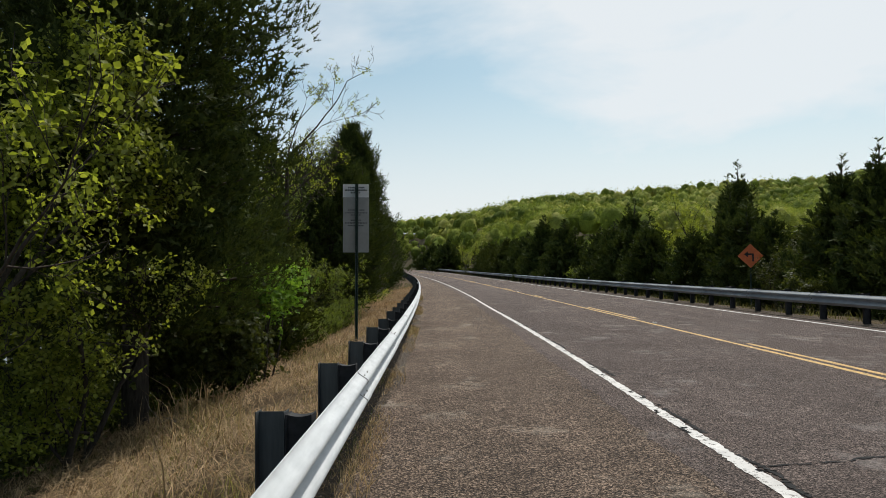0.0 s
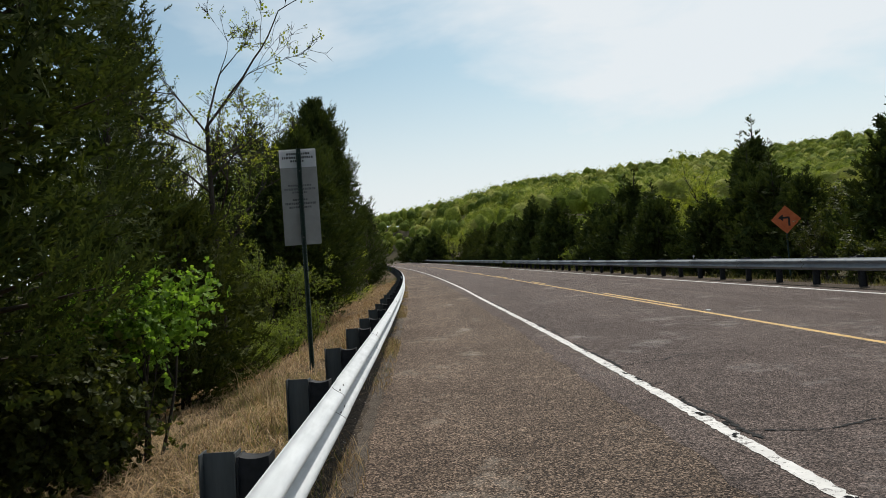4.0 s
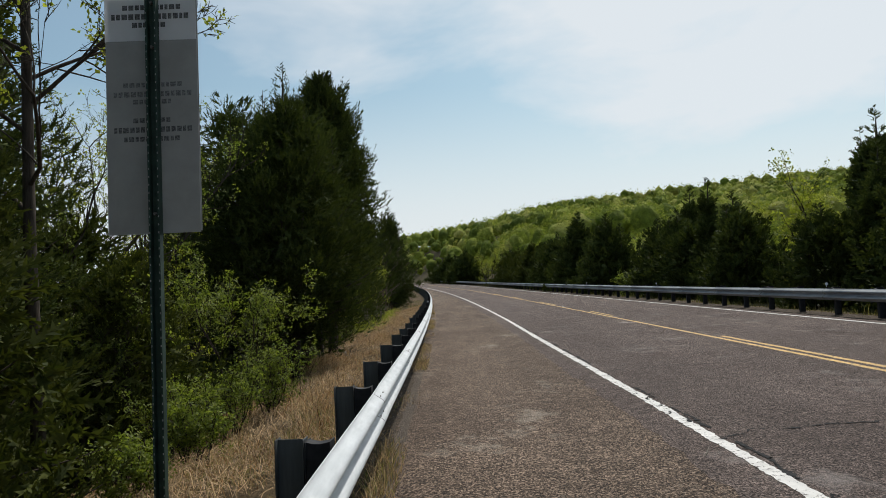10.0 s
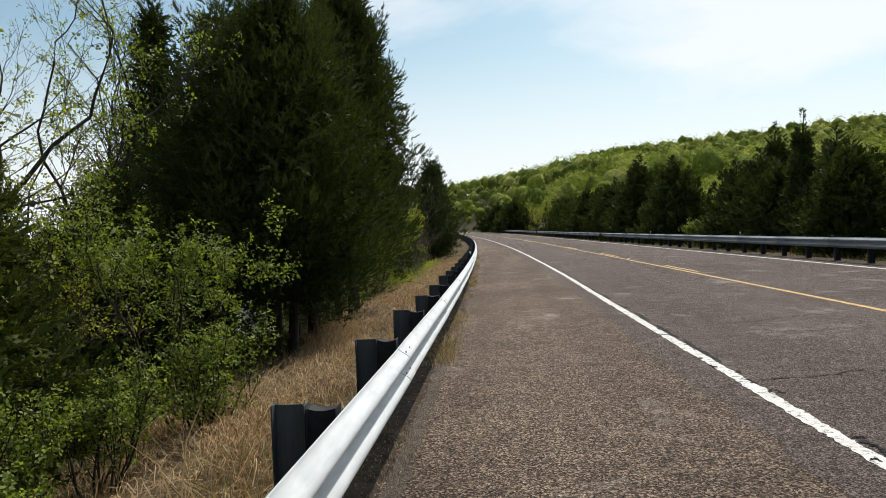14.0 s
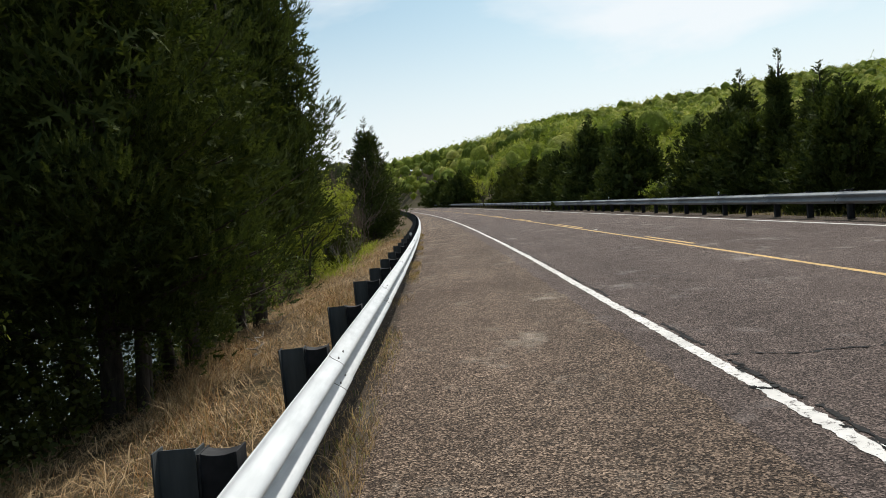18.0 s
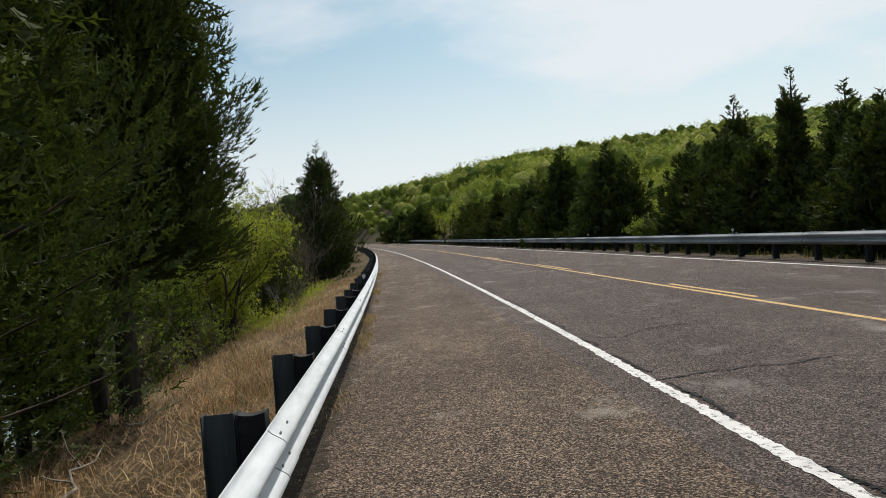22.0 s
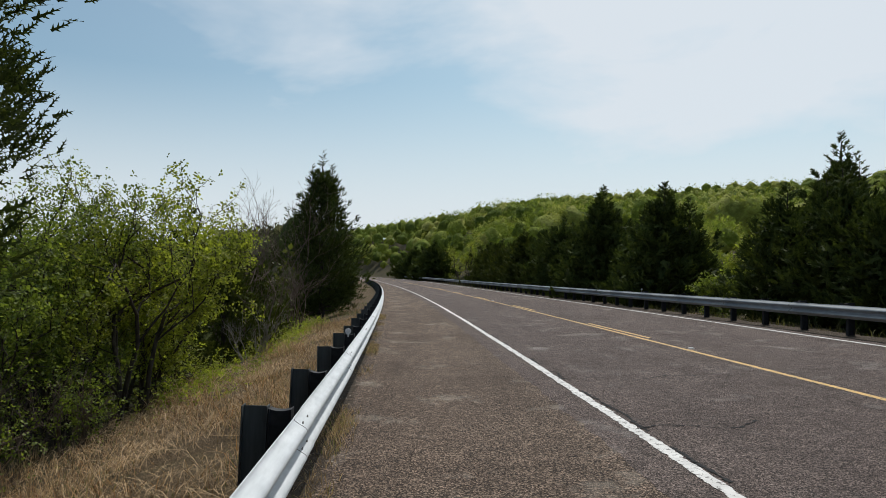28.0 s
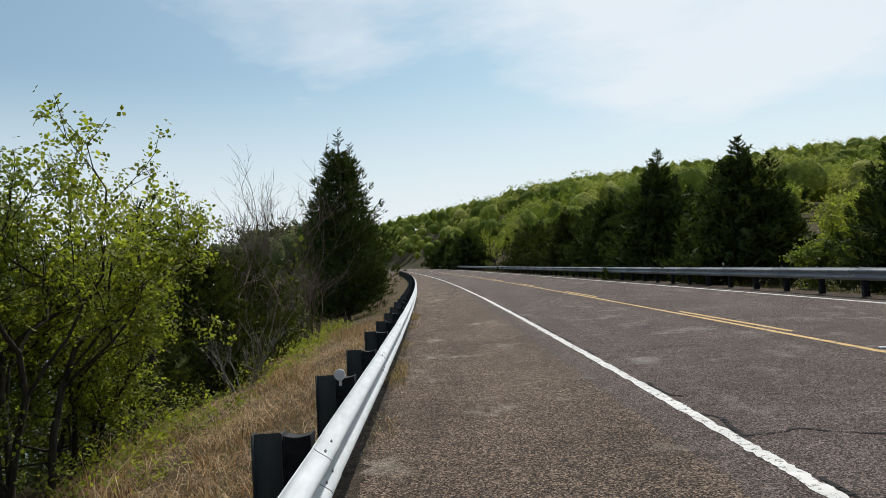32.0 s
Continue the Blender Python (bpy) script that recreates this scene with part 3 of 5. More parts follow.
    if core:                                     # close-set sprays fill the crown's inside
        n = int(core * (150 if spray < 0.3 else 80) * height * (radius + 0.3))
        u = rng.uniform(0, 1, n) ** 1.25
        b = rng.uniform(0, 6.2832, n)
        z = body * (skirt + 0.03 + (0.93 - skirt) * u)
        r = reach(u, b) * np.sqrt(rng.uniform(0.02, 0.68, n))
        c = np.stack([np.interp(z, zs, line[:, 0]) + r * np.cos(b), np.interp(z, zs, line[:, 1]) + r * np.sin(b), z + 0.25 * r], 1)
        cv, cf = scatter(*(PLUME if spray < 0.3 else SPRIG), c, rng.normal(0, 1, (n, 3)) + np.stack([np.cos(b), np.sin(b), 0.6 + 0 * b], 1), rng.uniform(0.8, 1.3, n) * max(0.34, 1.2 * spray), rng)
        v, f = np.concatenate([v, cv]), np.concatenate([f, cf + len(v)])
    part("trunk", stem.mesh("trunk", M_BARK), e, label="dark fibrous bark trunk")
    tagged(part("branching", wood.mesh("branching", M_BARK), e), kind="stuff")
    part("crown", mesh_np("crown", v, f, foliage or M_CEDAR), e)
    return e


def grow(rng, wood, start, way, length, radius, depth, ends, bend=0.25, fork=(2, 4), keep=0.68, lift=0.12, sides=6, wide=0.62, stem=None):
    """Recursive branching; ends gathers points and directions where leaves may sit."""
    k = 5 if depth > 1 else 3
    d = np.array(way, float)
    d /= np.linalg.norm(d)
    pts = [np.array(start, float)]
    for i in range(k - 1):
        d = d + rng.normal(0, bend, 3) * 0.45 + np.array([0, 0, lift * 0.3])
        d /= np.linalg.norm(d)
        pts.append(pts[-1] + d * length / (k - 1))
    radius = max(radius, 0.0045)
    (stem or wood).add(pts, np.linspace(radius, radius * 0.6, k), max(3, sides))
    if depth <= 2:
        for q in pts[1:]:
            ends.append((q, d, depth))
    if depth == 0:
        return
    n = rng.integers(fork[0], fork[1] + 1)
    for i in range(n):
        j = k - 1 if i == 0 else rng.integers(1, k)
        nd = d + rng.normal(0, wide, 3) + np.array([0, 0, lift])
        grow(rng, wood, pts[j], nd, length * keep * rng.uniform(0.75, 1.15), radius * (0.62 if i == 0 else 0.45), depth - 1, ends, bend, fork, keep, lift, sides - 1, wide)


def leafy(name, s, off, height, seed, label, category="tree", foliage=None, stems=1, spread=0.5, leaves=3, size=0.09, depth=4, bark=None, first=0.4, tuft=None, group="", lean=(0, 0), radius=0.0, jitter=0.16, fork=(2, 4), wide=0.55, keep=0.66, leafed=1.0, bend=0.22, lift=0.22, bare_to=0.0):
    """A broad-leaved tree or bush: forking stems with tufts of leaves along its twigs; leaves 0: bare."""
    rng = R(seed)
    e = tree_base(name, s, off, label, category, group)
    stem, wood, ends = Tubes(), Tubes(), []
    for i in range(stems):
        a = rng.uniform(0, 6.28)
        r = 0.0 if stems == 1 else rng.uniform(0.02, 0.12 * height)
        d = np.array([math.cos(a) * spread * (0.15 if stems == 1 else 0.6) + lean[0], math.sin(a) * spread * (0.15 if stems == 1 else 0.6) + lean[1], 1.0])
        grow(rng, wood, (r * math.cos(a), r * math.sin(a), -0.05), d, height * first, radius or (0.016 * height + 0.008) / stems ** 0.3, depth, ends, bend, fork, keep, lift, 6, wide, stem)
    ends = [x for x in ends if x[0][2] > 0.05]
    part("trunk", stem.mesh("trunk", bark or M_BARK), e)
    tagged(part("branching", wood.mesh("branching", bark or M_BARK), e), kind="stuff")
    if leaves:
        n = leaves
        ends = [x for x in ends if x[0][2] > bare_to * height]
        p = np.repeat(np.array([x[0] for x in ends]), n, axis=0)
        w = np.repeat(np.array([x[1] for x in ends]), n, axis=0)
        if leafed < 1:
            some = rng.uniform(0, 1, len(p)) < leafed
            p, w = p[some], w[some]
        p = p + rng.normal(0, jitter, p.shape)
        w = w * 0.5 + rng.normal(0, 0.7, w.shape) + np.array([0, 0, 0.3])
        v, f = scatter(*(tuft or TUFT), p, w, rng.uniform(0.6, 1.3, len(p)) * size, rng)
        part("crown", mesh_np("crown", v, f, foliage or M_SPRING), e)
    return e


def spreading_tree(name, s, off, stem_h, limbs, seed, label, foliage, leafed=0.3, size=0.05):
    """A tree with one stem that breaks into long open limbs, nearly bare."""
    rng = R(seed)
    e = tree_base(name, s, off, label, "tree")
    stem, wood, ends = Tubes(), Tubes(), []
    zz = np.linspace(-0.1, stem_h, 8)
    line = np.stack([0.06 * np.sin(zz * 1.1), 0.05 * np.sin(zz * 1.7 + 1), zz], 1)
    stem.add(line, np.linspace(0.07, 0.042, 8), 8)
    for i, (way, length, share) in enumerate(limbs):
        start = np.array([np.interp(stem_h * share, zz, line[:, j]) for j in range(3)])
        grow(rng, wood, start, way, length, 0.022 if i else 0.026, 5, ends, 0.2, (2, 4), 0.62, 0.08, 6, 0.5, stem)
    part("trunk", stem.mesh("trunk", M_BARK), e)
    tagged(part("branching", wood.mesh("branching", M_BARK), e), kind="stuff")
    p, w = np.array([x[0] for x in ends]), np.array([x[1] for x in ends])
    some = rng.uniform(0, 1, len(p)) < leafed
    p, w = p[some] + rng.normal(0, 0.05, (some.sum(), 3)), w[some] + rng.normal(0, 0.6, (some.sum(), 3))
    v, f = scatter(*TUFT, p, w, rng.uniform(0.6, 1.3, len(p)) * size, rng)
    part("crown", mesh_np("crown", v, f, foliage), e, label="a few small new leaves")
    return e


# ---- road, shoulder, lines ----
def strip(name, offs, ss, h, mat, wobble=0.0, seed=0, shift=None):
    rng = R(seed)
    k = len(offs)
    v = []
    for s in ss:
        for j, o in enumerate(offs):
            w = wobble * (rng.normal(0, 0.7) + 0.3 * math.sin(s * 2.3 + j + seed) + 0.3 * math.sin(s * 7.1 + 2 * j) + 0.4 * math.sin(s * 0.6 + seed)) if j in (0, k - 1) and wobble else 0.0
            v.append(at(s, o + w + (shift(s) if shift else 0.0), h))
    i, j = np.meshgrid(np.arange(len(ss) - 1), np.arange(k - 1), indexing="ij")
    f = np.stack([i * k + j, i * k + j + 1, (i + 1) * k + j + 1, (i + 1) * k + j], -1).reshape(-1, 4)
    return mesh_np(name, np.array([tuple(p) for p in v]), f, mat)


def drift(s):
    """The edge line wanders a few centimetres as it was painted."""
    return float(np.interp(s, [0, 4, 10, 19, 25, 32, 38], [-0.05, -0.05, -0.005, 0.0, -0.05, -0.045, 0.0]))


ALONG = np.concatenate([np.arange(-40, 70, 1.0), np.arange(70, 330, 3.0)])
FINE = np.concatenate([np.arange(-6, 42, 0.05), np.arange(42, 60, 0.12), np.arange(60, 330, 1.5)])
tagged(new("road", strip("road", np.concatenate([[1.72, 1.9], np.linspace(2.3, 9.95, 9)]), np.concatenate([np.arange(-40, 0, 1.0), np.arange(0, 50, 0.2), np.arange(50, 330, 2.0)]), 0.0, M_LANE, 0.03, 3)), "grey two-lane asphalt road with worn paint", "road", kind="structure")
tagged(new("shoulder", strip("shoulder", np.linspace(-0.8, 1.95, 6), ALONG, -0.0018, M_SHOULDER)), "coarse brownish asphalt shoulder beside the lane", "road shoulder", kind="structure")
tagged(new("verge_grit", strip("verge_grit", np.linspace(-1.05, -0.66, 5), FINE, -0.001, M_GRIT, 0.04, 4)), "strip of grit and dirt under the guardrail", "grit", kind="structure")
tagged(new("pavement_lip", strip("pavement_lip", np.linspace(-0.68, -0.57, 3), np.arange(9, 26, 0.1), 0.003, M_LIP, 0.02, 9)), "paler smooth strip along the pavement's edge", "pavement edge", kind="structure")
tagged(new("far_verge_grit", strip("far_verge_grit", np.linspace(9.9, 10.9, 4), FINE, -0.02, M_GRIT, 0.05, 5)), "gravelly edge beyond the far lane", "grit", kind="structure")
tagged(new("edge_line", strip("edge_line", [2.112, 2.17, 2.228], FINE, 0.004, M_WHITE, 0.011, 6, drift)), "worn white edge line", "road marking", kind="structure")
tagged(new("far_edge_line", strip("far_edge_line", [9.5, 9.56, 9.62], FINE, 0.004, M_WHITE, 0.006, 7)), "worn white edge line on the far side", "road marking", kind="structure")
tagged(new("centre_line", strip("centre_line", [5.5, 5.55, 5.6], FINE, 0.004, M_YELLOW, 0.005, 8)), "faded solid yellow centre line", "road marking", kind="structure")
for k in range(-1, 8):
    worn = {0: 7.5, 1: 20.3, 2: 36.2}.get(k, 8.0 + 13.3 * k)          # where the dash begins, its end long since worn off
    tagged(new("centre_dash", strip("centre_dash", [5.72, 5.77, 5.82], np.arange(worn, 13.3 + 13.3 * k, 0.3), 0.004, M_YELLOW, 0.006, 20 + k)), "faded yellow passing dash", "road marking", "passing dashes", "structure")


def crumbs(name, n, s0, s1, o0, o1, lo, hi, mat, label, seed):
    """Loose crumbs of asphalt and gravel lying about."""
    rng = R(seed)
    bm = bmesh.new()
    bmesh.ops.create_cone(bm, cap_ends=True, cap_tris=True, segments=4, radius1=1.0, radius2=0.5, depth=1.1)
    bmesh.ops.triangulate(bm, faces=bm.faces)
    t, tri = np.array([tuple(x.co) for x in bm.verts]), np.array([[y.index for y in x.verts] for x in bm.faces])
    bm.free()
    t = t * np.array([1.0, 0.8, 0.55]) * (1 + rng.normal(0, 0.15, (len(t), 1)))
    ss, oo = s0 + (s1 - s0) * rng.uniform(0, 1, n) ** 1.2, np.clip(rng.normal((o0 + o1) / 2, (o1 - o0) / 4, n), o0 - 0.2, o1 + 0.25)
    p = np.array([tuple(at(a, b, 0.002)) for a, b in zip(ss, oo)])
    v, f = scatter(t, tri, p, rng.normal(0, 0.2, (n, 3)) + np.array([0, 0, 1.0]), lo + (hi - lo) * rng.uniform(0, 1, n) ** 3, rng)
    return tagged(new(name, mesh_np(name, v, f, mat)), label, "gravel", kind="stuff")


crumbs("gravel", 3200, 0, 50, -0.95, -0.45, 0.003, 0.013, M_GRAVEL, "loose crumbs of asphalt and gravel by the guardrail", 31)


def crack(pts, width, seed):
    """A ragged tar-dark crack on the surface, along (s, off) points."""
    rng = R(seed)
    v, side = [], []
    pts = np.array(pts, float)
    t = np.linspace(0, len(pts) - 1, 14 * len(pts))
    ss, oo = np.interp(t, np.arange(len(pts)), pts[:, 0]), np.interp(t, np.arange(len(pts)), pts[:, 1])
    ss = ss + np.cumsum(rng.normal(0, 0.012, len(t)))
    d = np.stack([np.gradient(ss), np.gradient(oo)], 1)
    d /= np.linalg.norm(d, axis=1)[:, None] + 1e-9
    for i in range(len(t)):
        w = width * max(0.08, rng.normal(0.5, 0.3))
        v.append(tuple(at(ss[i] - d[i, 1] * w, oo[i] + d[i, 0] * w, 0.006)))
        v.append(tuple(at(ss[i] + d[i, 1] * w, oo[i] - d[i, 0] * w, 0.006)))
    i = np.arange(len(t) - 1) * 2
    return mesh_np("crack", np.array(v), np.stack([i, i + 1, i + 3, i + 2], 1), M_CRACK)


crack_rng = R(40)
for s0 in [5.2, 9.6, 13.1, 17.5, 22.3, 26.0, 31.2, 34.0, 38.6, 41.8, 47.0, 52.0, 60.0]:
    far = crack_rng.uniform(3.4, 5.6)
    line = [(s0 + crack_rng.normal(0, 0.12) + 0.05 * i, o) for i, o in enumerate(np.linspace(2.2, far, 5))]
    tagged(new("crack", crack(line, 0.022, int(s0 * 10))), "thin dark crack across the lane", "crack", "cracks in the asphalt", "structure")
for s0 in np.arange(1.0, 62.0, 1.7):
    if crack_rng.uniform() < 0.75:
        L = crack_rng.uniform(0.5, 1.6)
        line = [(s0 + L * i / 4, 2.25 + drift(s0) + abs(crack_rng.normal(0, 0.03))) for i in range(5)]
        tagged(new("crack", crack(line, 0.035, int(s0 * 100))), "ragged dark crack along the edge line", "crack", "cracks in the asphalt", "structure")


# chips where the edge line has broken away
for s0 in np.arange(1.5, 27.0, 0.42):
    if crack_rng.uniform() < 0.6:
        o0 = crack_rng.choice([2.12, 2.19, 2.22, 2.23]) + drift(s0) + crack_rng.normal(0, 0.01)
        line = [(s0 + crack_rng.uniform(0, 0.1) + 0.05 * k, o0 + crack_rng.normal(0.02, 0.02) * k) for k in range(3)]
        tagged(new("chip", crack(line, crack_rng.uniform(0.012, 0.035), int(s0 * 77))), "dark chip out of the white line", "crack", "chips in the edge line", "structure")


# ---- ground, one sheet to the horizon, and the lake ----
def ground_sheet():
    ss = np.concatenate([np.arange(-300, -40, 40), np.arange(-40, 100, 0.8), np.arange(100, 220, 4), np.arange(220, 900, 20), [1200, 1800]])
    oo = np.concatenate([[-900, -700, -500, -400], np.arange(-320, -60, 20), np.arange(-60, -16, 3), np.arange(-16, -0.5, 0.45), [-0.5, -0.3], np.arange(0.5, 9.5, 1.5), [9.8], np.arange(10.2, 20, 0.6), np.arange(20, 60, 4), np.arange(60, 330, 12), [360, 420, 500, 650, 900]])
    v = np.array([(*at(s, o).xy, ground_h(s, o)) for s in ss for o in oo])
    k = len(oo)
    i, j = np.meshgrid(np.arange(len(ss) - 1), np.arange(k - 1), indexing="ij")
    f = np.stack([i * k + j, i * k + j + 1, (i + 1) * k + j + 1, (i + 1) * k + j], -1).reshape(-1, 4)
    me = smooth(mesh_np("ground", v, f, M_GROUND))
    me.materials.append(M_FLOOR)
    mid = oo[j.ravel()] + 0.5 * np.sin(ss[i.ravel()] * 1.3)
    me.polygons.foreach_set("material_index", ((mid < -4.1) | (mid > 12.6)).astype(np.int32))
    return me


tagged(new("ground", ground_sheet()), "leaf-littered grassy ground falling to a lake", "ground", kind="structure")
wv = np.array([(-400, -300, LAKE), (-8, -300, LAKE), (-8, 300, LAKE), (-400, 700, LAKE)], float)
tagged(new("water", mesh_np("water", wv, np.array([[0, 1, 2, 3]]), M_WATER)), "pale grey-green lake water beyond the trees", "lake", kind="structure")


# ---- guardrails ----
SPACING = 1.905


def beam_mesh(length, mat):
    """A W-shaped steel rail with thickness, lapped at its far end."""
    n = 41
    z = np.linspace(-0.156, 0.156, n)
    d = 0.083 * (0.5 - 0.5 * np.cos(2 * np.pi * (z + 0.156) / 0.156)) ** 0.95
    front = np.stack([d, z], 1)
    back = np.stack([d - 0.004, z], 1)[::-1]
    loop = np.concatenate([front, back])
    stations = [(-0.16, 0.004), (0.16, 0.004), (0.161, 0.0), (length * 0.5, 0.0), (length - 0.15, 0.0)]
    v = [(a + lift, y, b) for y, lift in stations for a, b in loop]
    k = len(loop)
    f = [(i * k + j, i * k + (j + 1) % k, (i + 1) * k + (j + 1) % k, (i + 1) * k + j) for i in range(len(stations) - 1) for j in range(k)]
    return smooth(mesh_np("beam", np.array(v), np.array(f), mat))


def seam_mesh():
    """The dark edge of a lap, following the rail's profile."""
    z = np.linspace(-0.15, 0.15, 25)
    d = 0.083 * (0.5 - 0.5 * np.cos(2 * np.pi * (z + 0.156) / 0.156)) ** 0.95 + 0.0065
    v = [(a, y, c) for a, c in zip(d, z) for y in (-0.005, 0.004)] + [(a - 0.004, y, c) for a, c in zip(d, z) for y in (-0.005, 0.004)]
    i = np.arange(24) * 2
    f = np.concatenate([np.stack([i, i + 1, i + 3, i + 2], 1), np.stack([i, i + 2, i + 52, i + 50], 1)])
    return mesh_np("seam", np.array(v), f, M_BOLT)


def bolt_mesh():
    bm = bmesh.new()
    bmesh.ops.create_uvsphere(bm, u_segments=8, v_segments=5, radius=0.012, matrix=Matrix.Diagonal((0.45, 1.5, 0.9, 1)))
    return bm_mesh("bolt", bm, M_BOLT)


def i_section(name, depth, width, height, mat):
    """An I-section hung from its top: two flanges along the road, a web across it."""
    bm = bmesh.new()
    for x in (-depth / 2, depth / 2):
        box(bm, (0.007, width, height), (x, 0, -height / 2), 0.0015)
    box(bm, (depth - 0.007, 0.006, height - 0.004), (0, 0, -height / 2 - 0.002))
    return bm_mesh(name, bm, mat)


def post_mesh(mat):
    return i_section("post", 0.15, 0.10, 1.35, mat)


def block_mesh():
    """The spacer between post and rail, dished at the top."""
    bm = bmesh.new()
    for x in (-0.066, 0.066):
        box(bm, (0.008, 0.12, 0.36), (x, 0, -0.18), 0.0015)
    arc = [(-0.062 + 0.124 * k / 12, -0.003 - 0.011 * math.sin(math.pi * k / 12) ** 0.8) for k in range(13)]
    outline = arc + [(0.062, -0.34), (-0.062, -0.34)]
    face = bm.faces.new([bm.verts.new((x, -0.045, z)) for x, z in outline])
    lid = bmesh.ops.extrude_face_region(bm, geom=[face])["geom"]
    bmesh.ops.translate(bm, vec=(0, 0.09, 0), verts=[x for x in lid if isinstance(x, bmesh.types.BMVert)])
    bmesh.ops.recalc_face_normals(bm, faces=bm.faces)
    return bm_mesh("blockout", bm, M_BLOCK)


SEAM = seam_mesh()
# the far rail takes a darker beam, its shaded road face put into the colour
BEAM, SHADED_BEAM, BOLT, POST, DARK_POST, BLOCK = beam_mesh(SPACING * 2, M_RAIL), beam_mesh(SPACING * 2, M_RAIL_SHADED), bolt_mesh(), post_mesh(M_POST), post_mesh(M_BLOCK), block_mesh()


def tilt(s):
    return math.degrees(math.atan((road_z(s + 0.5) - road_z(s - 0.5))))


def guardrail(label, off, top, side, first, last, bolts_to, seed):
    """side 1: the road lies to its right; -1: to its left."""
    rng = R(seed)
    p = at(first, off)
    e = tagged(new("guardrail"), label, "guardrail", "guardrails along the road")
    e.matrix_basis = pose(p.x, p.y, p.z - 0.05)
    back = e.matrix_basis.inverted()
    n = int((last - first) / SPACING)
    for i in range(n):
        s = first + i * SPACING
        turn = heading(s)
        q = at(s, off + side * 0.025, top - 0.01)
        if i % 2 == 0:
            m = pose(q.x, q.y, q.z - 0.156, tilt(s), 0, turn) @ (Matrix.Identity(4) if side > 0 else pose(0, 0, 0, 0, 0, 180) @ Matrix.Translation((0, -SPACING * 2, 0)))
            b = part("beam", BEAM if side > 0 else SHADED_BEAM, e, back @ m)
            if s < bolts_to:
                part("seam", SEAM, b, Matrix.Translation((0, -0.162, 0)))
                for dy, dz in ((-0.1, 0.115), (-0.1, 0.04), (-0.1, -0.04), (-0.1, -0.115), (0.1, 0.115), (0.1, -0.04), (0.1, 0.04), (0.1, -0.115)):
                    d = 0.083 * (0.5 - 0.5 * math.cos(2 * math.pi * (dz + 0.156) / 0.156)) ** 0.95
                    part("bolt", BOLT, b, Matrix.Translation((d + 0.006, dy, dz)))
        w = at(s, off - side * 0.225, top + 0.03 + rng.normal(0, 0.008))
        lean = rng.normal(0, 0.8, 3)
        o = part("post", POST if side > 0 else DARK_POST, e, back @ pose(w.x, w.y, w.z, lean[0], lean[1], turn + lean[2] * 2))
        part("blockout", BLOCK, o, pose(side * 0.155, 0, -0.012 + rng.normal(0, 0.004), 0, 0, 0 if side > 0 else 180))
    return e


guardrail("galvanised W-beam guardrail on dark square posts, beside the shoulder", -0.735, 0.66, 1, -5.73, 150, 48, 11)
guardrail("dull W-beam guardrail, darkened for its shaded road face, on dark posts beyond the far lane", 10.4, 0.715, -1, 4.0, 190, 0, 12)

# round reflector on a post of the near rail
bm = bmesh.new()
bmesh.ops.create_cone(bm, cap_ends=True, segments=20, radius1=0.042, radius2=0.042, depth=0.014, matrix=pose(0, 0, 0.05, 90))
bmesh.ops.bevel(bm, geom=[x for x in bm.edges if x.calc_length() < 0.02], offset=0.003, segments=1, affect="EDGES")
box(bm, (0.02, 0.008, 0.06), (0, 0.012, 0.0))
rp = at(41.5, -0.8)
ref_ob = tagged(new("reflector", bm_mesh("reflector", bm, M_REFLECT)), "round white reflector standing on a guardrail post", "reflector")
ref_ob.matrix_basis = pose(rp.x, rp.y, rp.z + 0.70)


for s in (18.6, 45.5, 72.4):
    bm = bmesh.new()
    box(bm, (0.1, 0.1, 0.018), (0, 0, 0.009), 0.006)
    for v in bm.verts:
        if v.co.z > 0.01:
            v.co.y *= 0.55
    stud = tagged(new("road_stud"), "low pale road stud beside the yellow centre line", "road stud", "road studs")
    p = at(s, 5.72)
    stud.matrix_basis = pose(p.x, p.y, p.z + 0.004, tilt(s), 0, heading(s))
    part("body", bm_mesh("body", bm, M_SIGN_WHITE), stud)
    bm = bmesh.new()
    box(bm, (0.085, 0.004, 0.009), (0, -0.04, 0.01), 0.001)
    part("lens", bm_mesh("lens", bm, M_REFLECT), stud)
for s in (31.1, 46.3, 61.6, 76.8):
    bm = bmesh.new()
    bmesh.ops.create_cone(bm, cap_ends=True, segments=16, radius1=0.04, radius2=0.04, depth=0.012, matrix=pose(0, 0, 0.09, 90))
    box(bm, (0.02, 0.006, 0.07), (0, 0.01, 0.035))
    p = at(s, 10.6)
    ob = tagged(new("reflector", bm_mesh("reflector", bm, M_REFLECT)), "small round white reflector standing on the far guardrail", "reflector", "reflectors on the far rail")
    ob.matrix_basis = pose(p.x, p.y, p.z + 0.73, 0, 0, heading(s))


